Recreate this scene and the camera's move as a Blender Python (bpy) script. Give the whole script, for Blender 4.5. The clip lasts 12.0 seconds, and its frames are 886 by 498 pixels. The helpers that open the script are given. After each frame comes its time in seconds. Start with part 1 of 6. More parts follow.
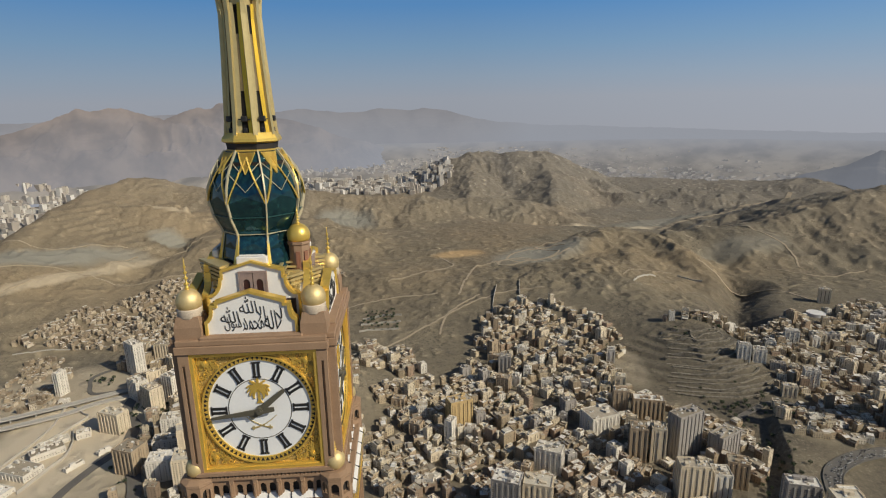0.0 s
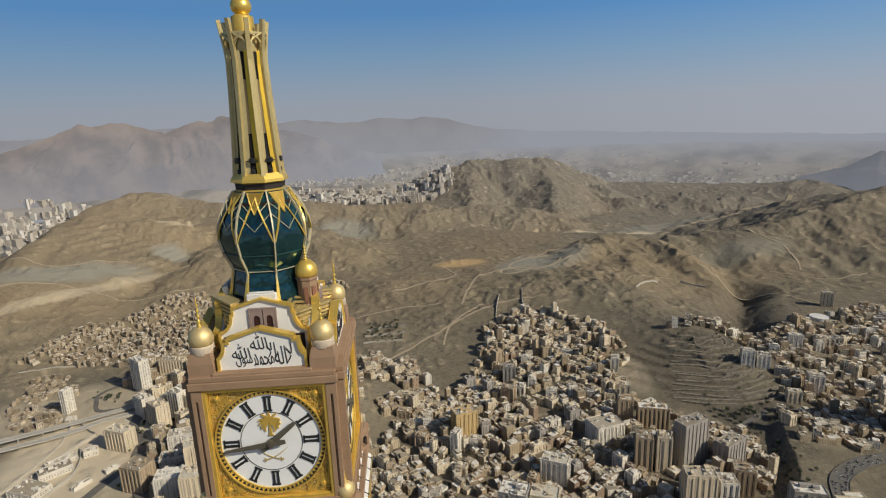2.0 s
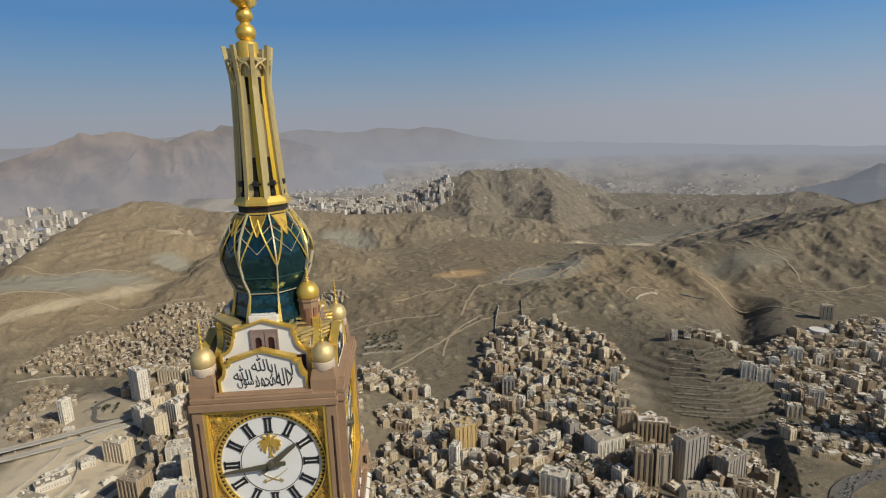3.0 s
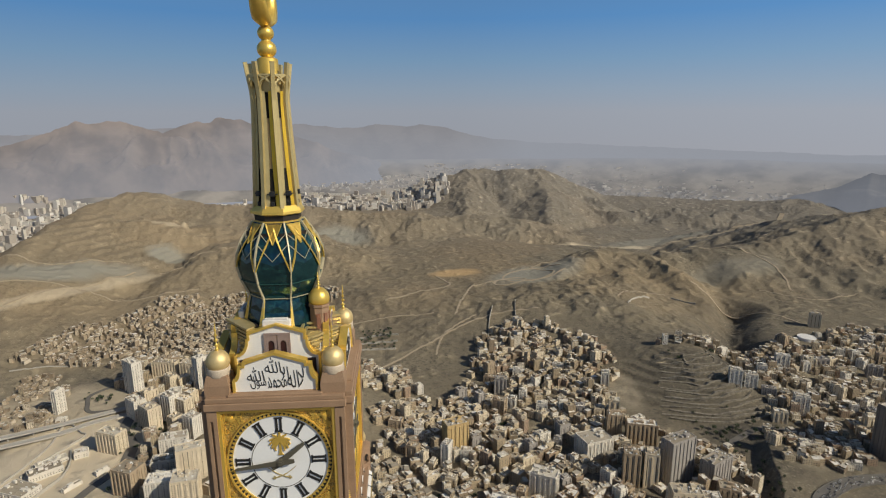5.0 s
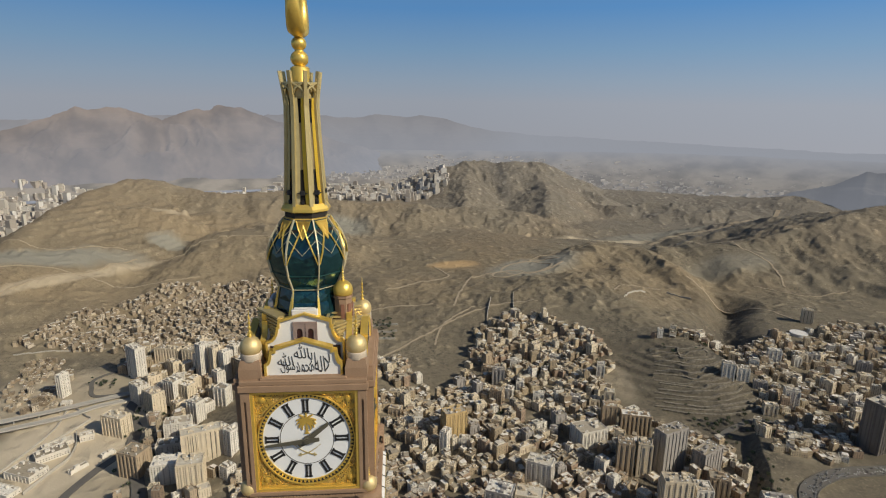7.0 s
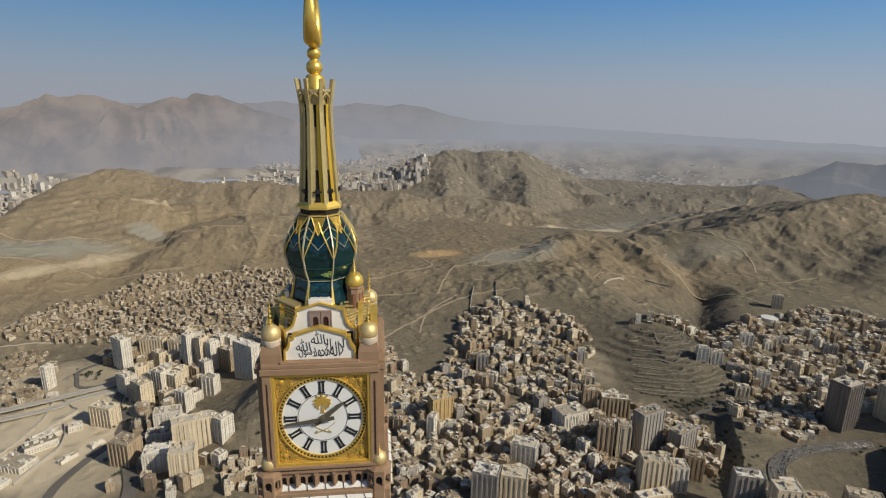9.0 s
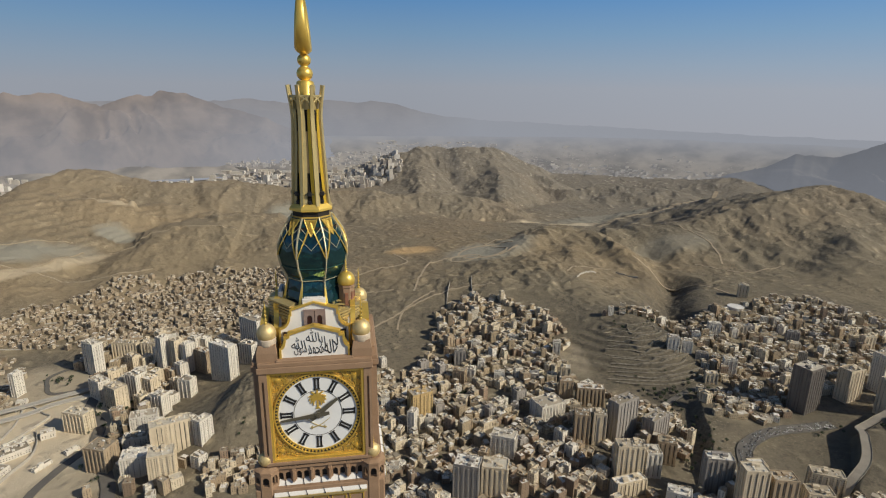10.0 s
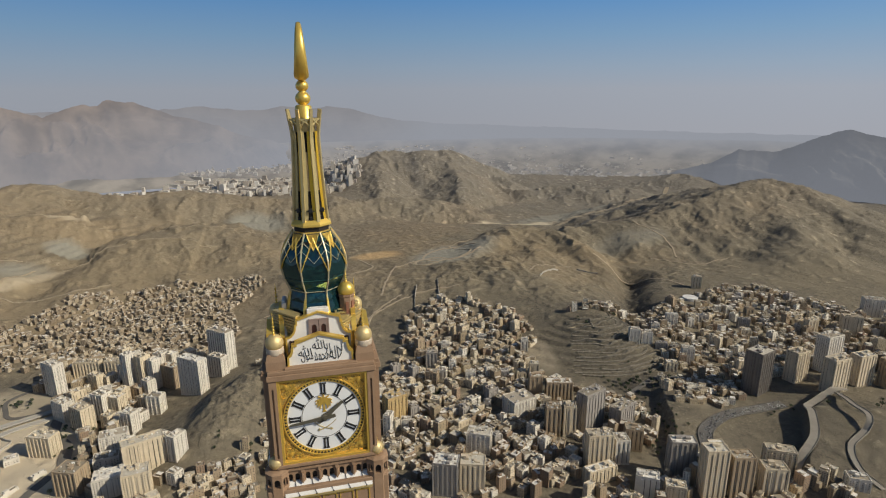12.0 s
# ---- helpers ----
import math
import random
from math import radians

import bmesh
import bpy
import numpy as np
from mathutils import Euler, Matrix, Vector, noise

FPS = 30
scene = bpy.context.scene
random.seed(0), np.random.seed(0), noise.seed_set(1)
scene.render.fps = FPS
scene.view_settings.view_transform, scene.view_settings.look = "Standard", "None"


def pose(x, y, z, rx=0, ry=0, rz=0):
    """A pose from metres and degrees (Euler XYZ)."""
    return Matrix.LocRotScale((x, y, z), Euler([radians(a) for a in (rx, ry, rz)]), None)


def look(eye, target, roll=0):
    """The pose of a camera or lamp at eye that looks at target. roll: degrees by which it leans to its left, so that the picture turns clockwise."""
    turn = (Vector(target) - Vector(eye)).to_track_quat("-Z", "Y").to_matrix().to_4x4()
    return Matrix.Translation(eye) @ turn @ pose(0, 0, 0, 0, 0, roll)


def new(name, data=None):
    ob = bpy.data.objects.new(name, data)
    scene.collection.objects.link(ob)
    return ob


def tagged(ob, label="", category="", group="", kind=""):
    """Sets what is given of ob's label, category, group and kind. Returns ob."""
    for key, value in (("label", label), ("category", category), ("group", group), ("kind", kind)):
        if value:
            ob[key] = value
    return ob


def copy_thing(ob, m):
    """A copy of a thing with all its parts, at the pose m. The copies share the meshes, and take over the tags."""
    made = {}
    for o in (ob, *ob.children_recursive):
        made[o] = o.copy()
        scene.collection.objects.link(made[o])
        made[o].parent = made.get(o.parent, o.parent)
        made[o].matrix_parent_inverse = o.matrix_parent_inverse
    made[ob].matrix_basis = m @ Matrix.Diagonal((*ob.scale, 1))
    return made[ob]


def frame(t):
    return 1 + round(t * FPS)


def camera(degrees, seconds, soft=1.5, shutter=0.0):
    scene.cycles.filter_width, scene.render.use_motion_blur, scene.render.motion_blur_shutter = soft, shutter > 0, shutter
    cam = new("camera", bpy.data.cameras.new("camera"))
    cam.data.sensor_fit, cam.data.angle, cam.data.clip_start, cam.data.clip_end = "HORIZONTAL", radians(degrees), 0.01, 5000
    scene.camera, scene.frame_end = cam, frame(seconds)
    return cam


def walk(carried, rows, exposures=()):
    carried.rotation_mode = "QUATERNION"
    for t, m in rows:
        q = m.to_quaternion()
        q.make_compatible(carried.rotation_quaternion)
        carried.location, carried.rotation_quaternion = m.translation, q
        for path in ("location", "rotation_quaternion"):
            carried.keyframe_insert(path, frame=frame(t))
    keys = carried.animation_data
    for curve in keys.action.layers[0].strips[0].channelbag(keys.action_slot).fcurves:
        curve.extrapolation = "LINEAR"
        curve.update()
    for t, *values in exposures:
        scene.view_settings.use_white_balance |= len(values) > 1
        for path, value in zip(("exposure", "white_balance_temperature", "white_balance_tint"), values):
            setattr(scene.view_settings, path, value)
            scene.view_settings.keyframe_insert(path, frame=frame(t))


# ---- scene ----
cam = camera(76.4, 12.0, soft=1.14)
METRES, EYE, TILT, LEAN, TURN = 125.0, 600.0, 0.0, 0.0, -3.9
ROWS = [
    (0.0, 0.0, 0.0, 0.0, -0.24, -14.4, 0.93),
    (0.5, -0.002, -0.0139, 0.0251, -0.26, -14.33, 1.24),
    (1.0, -0.0036, -0.0194, 0.0479, -0.35, -14.32, 1.58),
    (1.5, -0.004, -0.0236, 0.0734, -0.32, -14.01, 1.83),
    (2.0, -0.0037, -0.0271, 0.0971, -0.31, -13.74, 2.0),
    (2.5, -0.0041, -0.0284, 0.1216, -0.29, -13.39, 2.04),
    (3.0, -0.0049, -0.0337, 0.1456, -0.26, -12.82, 1.7),
    (5.0, -0.0488, -0.1102, 0.2125, -0.58, -13.1, 0.18),
    (5.5, -0.0641, -0.1397, 0.2266, -0.6, -13.27, -0.14),
    (6.0, -0.0831, -0.1764, 0.2418, -0.63, -13.48, -0.47),
    (6.5, -0.1022, -0.2131, 0.2552, -0.64, -13.74, -0.69),
    (8.5, -0.193, -0.3912, 0.3194, -1.19, -14.9, -1.0),
    (9.0, -0.2224, -0.4306, 0.3341, -2.75, -15.15, -1.0),
    (9.5, -0.2584, -0.4719, 0.3502, -4.56, -15.38, -0.91),
    (10.0, -0.2936, -0.5125, 0.3669, -5.69, -15.5, -0.75),
    (10.5, -0.3348, -0.5562, 0.3862, -6.52, -15.61, -0.49),
    (11.0, -0.375, -0.5949, 0.4039, -7.53, -15.58, -0.27),
    (11.5, -0.4168, -0.6314, 0.422, -8.79, -15.44, -0.01),
    (12.0, -0.4603, -0.6659, 0.4405, -10.23, -15.23, 0.26),
]
walk(cam, [(t, pose(0, 0, EYE, TILT, LEAN, TURN) @ pose(METRES * x, METRES * y, METRES * z, 90 + pitch, roll, yaw)) for t, x, y, z, yaw, pitch, roll in ROWS])


# ---- world, sun ----
SUN_AZ, SUN_EL = 57.0, 35.0   # degrees to the right of straight back, and above the horizon
to_sun = Vector((math.sin(radians(SUN_AZ)) * math.cos(radians(SUN_EL)),
                 -math.cos(radians(SUN_AZ)) * math.cos(radians(SUN_EL)), math.sin(radians(SUN_EL))))
world = bpy.data.worlds.new("sky")
scene.world = world
world.use_nodes = True
wn = world.node_tree
sky = wn.nodes.new("ShaderNodeTexSky")
sky.sky_type = 'NISHITA'
sky.sun_disc = False
sky.sun_elevation = radians(SUN_EL)
sky.sun_rotation = math.atan2(to_sun.x, to_sun.y)
sky.altitude, sky.air_density, sky.dust_density, sky.ozone_density = 300.0, 1.0, 1.2, 2.0
clear_sky = wn.nodes["Background"]
clear_sky.inputs["Strength"].default_value = 0.06
wn.links.new(sky.outputs[0], clear_sky.inputs["Color"])
# dust whitens the sky towards the horizon, all the way round
place = wn.nodes.new("ShaderNodeTexCoord")
split = wn.nodes.new("ShaderNodeSeparateXYZ")
wn.links.new(place.outputs["Generated"], split.inputs[0])
lift = wn.nodes.new("ShaderNodeMapRange")
lift.inputs["From Min"].default_value, lift.inputs["From Max"].default_value = -0.05, 0.35
wn.links.new(split.outputs["Z"], lift.inputs["Value"])
dust = wn.nodes.new("ShaderNodeValToRGB")
stops = [(0.0, (0.305, 0.318, 0.355)), (0.15, (0.303, 0.33, 0.38)), (0.24, (0.255, 0.325, 0.412)), (0.36, (0.178, 0.298, 0.445)), (0.52, (0.095, 0.24, 0.475)), (1.0, (0.07, 0.19, 0.43))]
while len(dust.color_ramp.elements) < len(stops):
    dust.color_ramp.elements.new(0.5)
for e, (pos, c) in zip(dust.color_ramp.elements, stops):
    e.position, e.color = pos, (*c, 1)
wn.links.new(lift.outputs[0], dust.inputs[0])
hazy_sky = wn.nodes.new("ShaderNodeBackground")
wn.links.new(dust.outputs[0], hazy_sky.inputs["Color"])
sunward = wn.nodes.new("ShaderNodeMapRange")
sunward.inputs["From Min"].default_value, sunward.inputs["From Max"].default_value = 0.1, 0.75
sunward.inputs["To Min"].default_value, sunward.inputs["To Max"].default_value = 1.0, 1.18
wn.links.new(split.outputs["X"], sunward.inputs["Value"])
wn.links.new(sunward.outputs[0], hazy_sky.inputs["Strength"])
share = wn.nodes.new("ShaderNodeMapRange")
share.inputs["From Min"].default_value, share.inputs["From Max"].default_value = 0.16, 0.40
wn.links.new(split.outputs["Z"], share.inputs["Value"])
both = wn.nodes.new("ShaderNodeMixShader")
wn.links.new(share.outputs[0], both.inputs["Fac"])
wn.links.new(hazy_sky.outputs[0], both.inputs[1])
wn.links.new(clear_sky.outputs[0], both.inputs[2])
wn.links.new(both.outputs[0], wn.nodes["World Output"].inputs["Surface"])
sun = new("sun", bpy.data.lights.new("sun", 'SUN'))
sun.data.energy, sun.data.angle, sun.data.color = 4.05, radians(0.53), (1.0, 0.925, 0.755)
sun.matrix_world = look(to_sun * 100, (0, 0, 0))


# ---- materials ----
def material(name, colour, rough=0.8, metal=0.0, second=None, scale=0.3, amount=0.5, bump=0.0, fine=4.0, spec=0.5):
    """A surface with two scales of variation between two colours, and fine relief."""
    m = bpy.data.materials.new(name)
    m.use_nodes = True
    nt = m.node_tree
    b = nt.nodes["Principled BSDF"]
    b.inputs["Roughness"].default_value = rough
    b.inputs["Metallic"].default_value = metal
    b.inputs["Specular IOR Level"].default_value = spec
    co = nt.nodes.new("ShaderNodeTexCoord")
    n1 = nt.nodes.new("ShaderNodeTexNoise")
    n1.inputs["Scale"].default_value, n1.inputs["Detail"].default_value = scale, 5
    n2 = nt.nodes.new("ShaderNodeTexNoise")
    n2.inputs["Scale"].default_value, n2.inputs["Detail"].default_value = scale * fine * 3, 3
    nt.links.new(co.outputs["Object"], n1.inputs["Vector"])
    nt.links.new(co.outputs["Object"], n2.inputs["Vector"])
    add = nt.nodes.new("ShaderNodeMath")
    add.operation = 'ADD'
    nt.links.new(n1.outputs["Fac"], add.inputs[0])
    nt.links.new(n2.outputs["Fac"], add.inputs[1])
    rng = nt.nodes.new("ShaderNodeMapRange")
    rng.inputs["From Min"].default_value, rng.inputs["From Max"].default_value = 0.7, 1.3
    rng.inputs["To Max"].default_value = amount
    nt.links.new(add.outputs[0], rng.inputs["Value"])
    mix = nt.nodes.new("ShaderNodeMix")
    mix.data_type = 'RGBA'
    second = second or tuple(c * 0.6 for c in colour)
    mix.inputs["A"].default_value, mix.inputs["B"].default_value = (*colour, 1), (*second, 1)
    nt.links.new(rng.outputs[0], mix.inputs["Factor"])
    nt.links.new(mix.outputs["Result"], b.inputs["Base Color"])
    if bump:
        bm_ = nt.nodes.new("ShaderNodeBump")
        bm_.inputs["Strength"].default_value = bump
        bm_.inputs["Distance"].default_value = 0.3
        nt.links.new(n2.outputs["Fac"], bm_.inputs["Height"])
        nt.links.new(bm_.outputs[0], b.inputs["Normal"])
    return m


def varied(name, ramp, rough=0.85, dirt=0.25):
    """Plaster walls whose colour differs from house to house, with dust and streaks."""
    m = bpy.data.materials.new(name)
    m.use_nodes = True
    nt = m.node_tree
    b = nt.nodes["Principled BSDF"]
    b.inputs["Roughness"].default_value = rough
    geo = nt.nodes.new("ShaderNodeNewGeometry")
    info = nt.nodes.new("ShaderNodeObjectInfo")
    s = nt.nodes.new("ShaderNodeMath")
    s.operation = 'ADD'
    nt.links.new(geo.outputs["Random Per Island"], s.inputs[0])
    nt.links.new(info.outputs["Random"], s.inputs[1])
    fr = nt.nodes.new("ShaderNodeMath")
    fr.operation = 'FRACT'
    nt.links.new(s.outputs[0], fr.inputs[0])
    cr = nt.nodes.new("ShaderNodeValToRGB")
    cr.color_ramp.interpolation = 'CONSTANT'
    el = cr.color_ramp.elements
    while len(el) < len(ramp):
        el.new(1.0)
    for i, c in enumerate(ramp):
        el[i].position, el[i].color = i / len(ramp), (*c, 1)
    nt.links.new(fr.outputs[0], cr.inputs[0])
    n = nt.nodes.new("ShaderNodeTexNoise")
    n.inputs["Scale"].default_value, n.inputs["Detail"].default_value = 0.25, 6
    nt.links.new(geo.outputs["Position"], n.inputs["Vector"])
    rng = nt.nodes.new("ShaderNodeMapRange")
    rng.inputs["From Min"].default_value, rng.inputs["From Max"].default_value = 0.4, 0.75
    rng.inputs["To Max"].default_value = dirt * 2
    nt.links.new(n.outputs["Fac"], rng.inputs["Value"])
    mix = nt.nodes.new("ShaderNodeMix")
    mix.data_type = 'RGBA'
    mix.inputs["B"].default_value = (0.2, 0.15, 0.1, 1)
    nt.links.new(rng.outputs[0], mix.inputs["Factor"])
    nt.links.new(cr.outputs[0], mix.inputs["A"])
    nt.links.new(mix.outputs["Result"], b.inputs["Base Color"])
    return m


GOLD = material("gold_leaf", (0.88, 0.62, 0.15), 0.36, 0.62, (0.66, 0.43, 0.08), 0.25, 0.6, 0.15)
# recesses of the carving put into the colour as dark brown
GOLD_RELIEF = material("gold_relief", (0.84, 0.61, 0.20), 0.42, 0.5, (0.20, 0.12, 0.03), 1.5, 1.0, 0.9, 1.2)
PALE_GOLD = material("pale_gold", (0.62, 0.50, 0.24), 0.4, 0.55, (0.45, 0.34, 0.14), 0.3, 0.5, 0.1)
BROWN = material("brown_stone", (0.325, 0.21, 0.13), 0.75, 0.0, (0.225, 0.14, 0.083), 0.15, 0.7, 0.1)
WHITE = material("white_panel", (0.80, 0.78, 0.74), 0.5, 0.0, (0.66, 0.63, 0.58), 0.12, 0.5)
DIAL = material("white_dial", (0.80, 0.80, 0.79), 0.45, 0.0, (0.70, 0.70, 0.70), 0.1, 0.5)
BLACK = material("black_enamel", (0.016, 0.016, 0.018), 0.4, 0.0, (0.03, 0.03, 0.03), 0.3, 0.5)
HAND = material("hand_metal", (0.13, 0.12, 0.09), 0.45, 0.3, (0.09, 0.08, 0.06), 0.3, 0.5)
GLASS = material("green_glass", (0.03, 0.115, 0.12), 0.05, 0.6, (0.006, 0.028, 0.045), 0.06, 1.0, 0.0, 3.0, 1.0)
GREYSLAT = material("grey_gold_slat", (0.46, 0.35, 0.19), 0.5, 0.4, (0.34, 0.25, 0.13), 0.4, 0.5)
# near-black: stands in for shade in openings; also dark inlay and band
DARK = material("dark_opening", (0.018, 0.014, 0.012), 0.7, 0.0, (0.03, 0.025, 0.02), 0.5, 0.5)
ROOFWHITE = material("white_roofing", (0.72, 0.70, 0.67), 0.7, 0.0, (0.55, 0.52, 0.48), 0.1, 0.6)
STEEL = material("black_steel", (0.03, 0.03, 0.032), 0.5, 0.4)
HOUSE = varied("plaster", [(0.50, 0.41, 0.28), (0.62, 0.53, 0.39), (0.29, 0.225, 0.15), (0.74, 0.69, 0.60), (0.40, 0.315, 0.205), (0.33, 0.26, 0.17),
                           (0.56, 0.47, 0.335), (0.25, 0.19, 0.13), (0.66, 0.59, 0.47), (0.34, 0.24, 0.165), (0.46, 0.36, 0.235)])
OLD_HOUSE = varied("earthen_plaster", [(0.40, 0.325, 0.225), (0.33, 0.26, 0.18), (0.48, 0.40, 0.29), (0.27, 0.21, 0.145), (0.56, 0.48, 0.37), (0.23, 0.18, 0.125), (0.36, 0.28, 0.19)], 0.9, 0.35)
ROOF = varied("roof_screed", [(0.42, 0.365, 0.285), (0.56, 0.51, 0.42), (0.28, 0.24, 0.18), (0.74, 0.70, 0.63), (0.35, 0.30, 0.225)], 0.9)
PANE = material("window_glass", (0.05, 0.048, 0.045), 0.2, 0.0, (0.09, 0.08, 0.07), 0.4, 0.8)
ASPHALT = material("asphalt", (0.11, 0.10, 0.09), 0.85, 0.0, (0.16, 0.145, 0.125), 0.05, 0.8)
TRACK = material("dirt_track", (0.38, 0.31, 0.22), 0.95, 0.0, (0.30, 0.24, 0.165), 0.05, 0.8)


def ground_material(name):
    m = bpy.data.materials.new(name)
    m.use_nodes = True
    nt = m.node_tree
    b = nt.nodes["Principled BSDF"]
    b.inputs["Roughness"].default_value = 0.95
    b.inputs["Specular IOR Level"].default_value = 0.2
    geo = nt.nodes.new("ShaderNodeNewGeometry")

    def tex(scale, detail, rough=0.6):
        n = nt.nodes.new("ShaderNodeTexNoise")
        n.inputs["Scale"].default_value, n.inputs["Detail"].default_value, n.inputs["Roughness"].default_value = scale, detail, rough
        nt.links.new(geo.outputs["Position"], n.inputs["Vector"])
        return n.outputs["Fac"]

    def ranged(v, a, c, to=1.0):
        r = nt.nodes.new("ShaderNodeMapRange")
        r.inputs["From Min"].default_value, r.inputs["From Max"].default_value, r.inputs["To Max"].default_value = a, c, to
        nt.links.new(v, r.inputs["Value"])
        return r.outputs[0]

    def blend(f, a, c):
        x = nt.nodes.new("ShaderNodeMix")
        x.data_type = 'RGBA'
        nt.links.new(f, x.inputs["Factor"])
        for key, v in (("A", a), ("B", c)):
            if isinstance(v, tuple):
                x.inputs[key].default_value = (*v, 1)
            else:
                nt.links.new(v, x.inputs[key])
        return x.outputs["Result"]

    def zone(key):
        a = nt.nodes.new("ShaderNodeAttribute")
        a.attribute_name = key
        return a.outputs["Fac"]

    c = blend(ranged(tex(0.004, 6), 0.38, 0.62), (0.32, 0.265, 0.178), (0.225, 0.192, 0.137))
    c = blend(ranged(tex(0.012, 8, 0.7), 0.53, 0.68, 0.7), c, (0.37, 0.305, 0.207))
    c = blend(ranged(tex(0.03, 8, 0.75), 0.50, 0.68, 0.6), c, (0.125, 0.107, 0.080))
    # the last zone paints distance haze into the base colour
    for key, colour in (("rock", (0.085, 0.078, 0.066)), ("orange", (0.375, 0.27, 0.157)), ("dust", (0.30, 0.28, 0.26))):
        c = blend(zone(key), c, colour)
    # scrub and boulders, thick in places, and pale stones
    def patchy(v, a, d, patch):
        k = nt.nodes.new("ShaderNodeMath")
        k.operation = 'MULTIPLY'
        nt.links.new(ranged(v, a, d, 0.75), k.inputs[0])
        nt.links.new(patch, k.inputs[1])
        return k.outputs[0]

    c = blend(patchy(tex(0.10, 7, 0.75), 0.51, 0.58, ranged(tex(0.006, 5, 0.7), 0.38, 0.58)), c, (0.075, 0.066, 0.05))
    c = blend(patchy(tex(0.17, 5, 0.7), 0.55, 0.62, ranged(tex(0.009, 4, 0.7), 0.42, 0.58)), c, (0.46, 0.39, 0.28))
    def crags(scale):
        n = nt.nodes.new("ShaderNodeTexNoise")
        n.noise_type, n.normalize = 'RIDGED_MULTIFRACTAL', True
        n.inputs["Scale"].default_value, n.inputs["Detail"].default_value, n.inputs["Roughness"].default_value = scale, 9, 0.62
        nt.links.new(geo.outputs["Position"], n.inputs["Vector"])
        return n.outputs["Fac"]

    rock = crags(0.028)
    # relief shaded in the colour too: crevices darkened, crests paled
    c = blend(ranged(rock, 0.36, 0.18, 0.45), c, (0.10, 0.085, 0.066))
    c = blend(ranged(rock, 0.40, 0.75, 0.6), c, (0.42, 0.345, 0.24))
    c = blend(zone("warm"), c, (0.34, 0.25, 0.145))
    c = blend(zone("grey"), c, (0.265, 0.255, 0.215))
    c = blend(zone("pond"), c, (0.50, 0.34, 0.175))
    c = blend(zone("sand"), c, (0.60, 0.505, 0.37))
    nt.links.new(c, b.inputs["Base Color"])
    normal = None
    for height, depth in ((rock, 7.0), (tex(0.2, 8, 0.75), 2.0)):
        bp = nt.nodes.new("ShaderNodeBump")
        bp.inputs["Strength"].default_value, bp.inputs["Distance"].default_value = 1.0, depth
        nt.links.new(height, bp.inputs["Height"])
        if normal:
            nt.links.new(normal, bp.inputs["Normal"])
        normal = bp.outputs[0]
    nt.links.new(normal, b.inputs["Normal"])
    return m


GROUND = ground_material("stony_ground")


# ---- noise and the lie of the land ----
def lattice(ix, iy, seed):
    h = (ix.astype(np.int64) * 374761393 + iy.astype(np.int64) * 668265263 + seed * 974634777) & 0xffffffff
    h = ((h ^ (h >> 13)) * 1274126177) & 0xffffffff
    return ((h ^ (h >> 16)) & 0xffff) / 65535.0


def value_noise(x, y, seed=0):
    ix, iy = np.floor(x), np.floor(y)
    fx, fy = x - ix, y - iy
    fx, fy = fx * fx * (3 - 2 * fx), fy * fy * (3 - 2 * fy)
    a, b = lattice(ix, iy, seed), lattice(ix + 1, iy, seed)
    c, d = lattice(ix, iy + 1, seed), lattice(ix + 1, iy + 1, seed)
    return (a * (1 - fx) + b * fx) * (1 - fy) + (c * (1 - fx) + d * fx) * fy


def fbm(x, y, size, octaves=5, seed=0, ridged=False):
    total, amp, norm = 0.0, 1.0, 0.0
    for o in range(octaves):
        n = value_noise(x / size + 17.3 * o, y / size - 9.1 * o, seed + o)
        n = 1 - np.abs(2 * n - 1) if ridged else n
        total, norm = total + amp * n, norm + amp
        amp, size = amp * 0.5, size * 0.5
    return total / norm


# centre x, y, height, half-widths along and across, turn in degrees
HILLS = [
    (570, 1630, 40, 200, 130, 20), (300, 1640, 22, 200, 110, 25), (520, 1430, 46, 190, 130, 0), (-205, 1040, 70, 85, 130, -28),
    (1250, 1300, 22, 400, 250, 0), (1010, 620, 30, 130, 150, 0), (690, 1190, 58, 135, 100, 0),
    (2450, 3350, 50, 240, 120, -20), (230, 4150, 85, 90, 90, 0), (-1200, 2150, 30, 240, 160, 0), (-60, 1760, 24, 140, 90, 0),
]
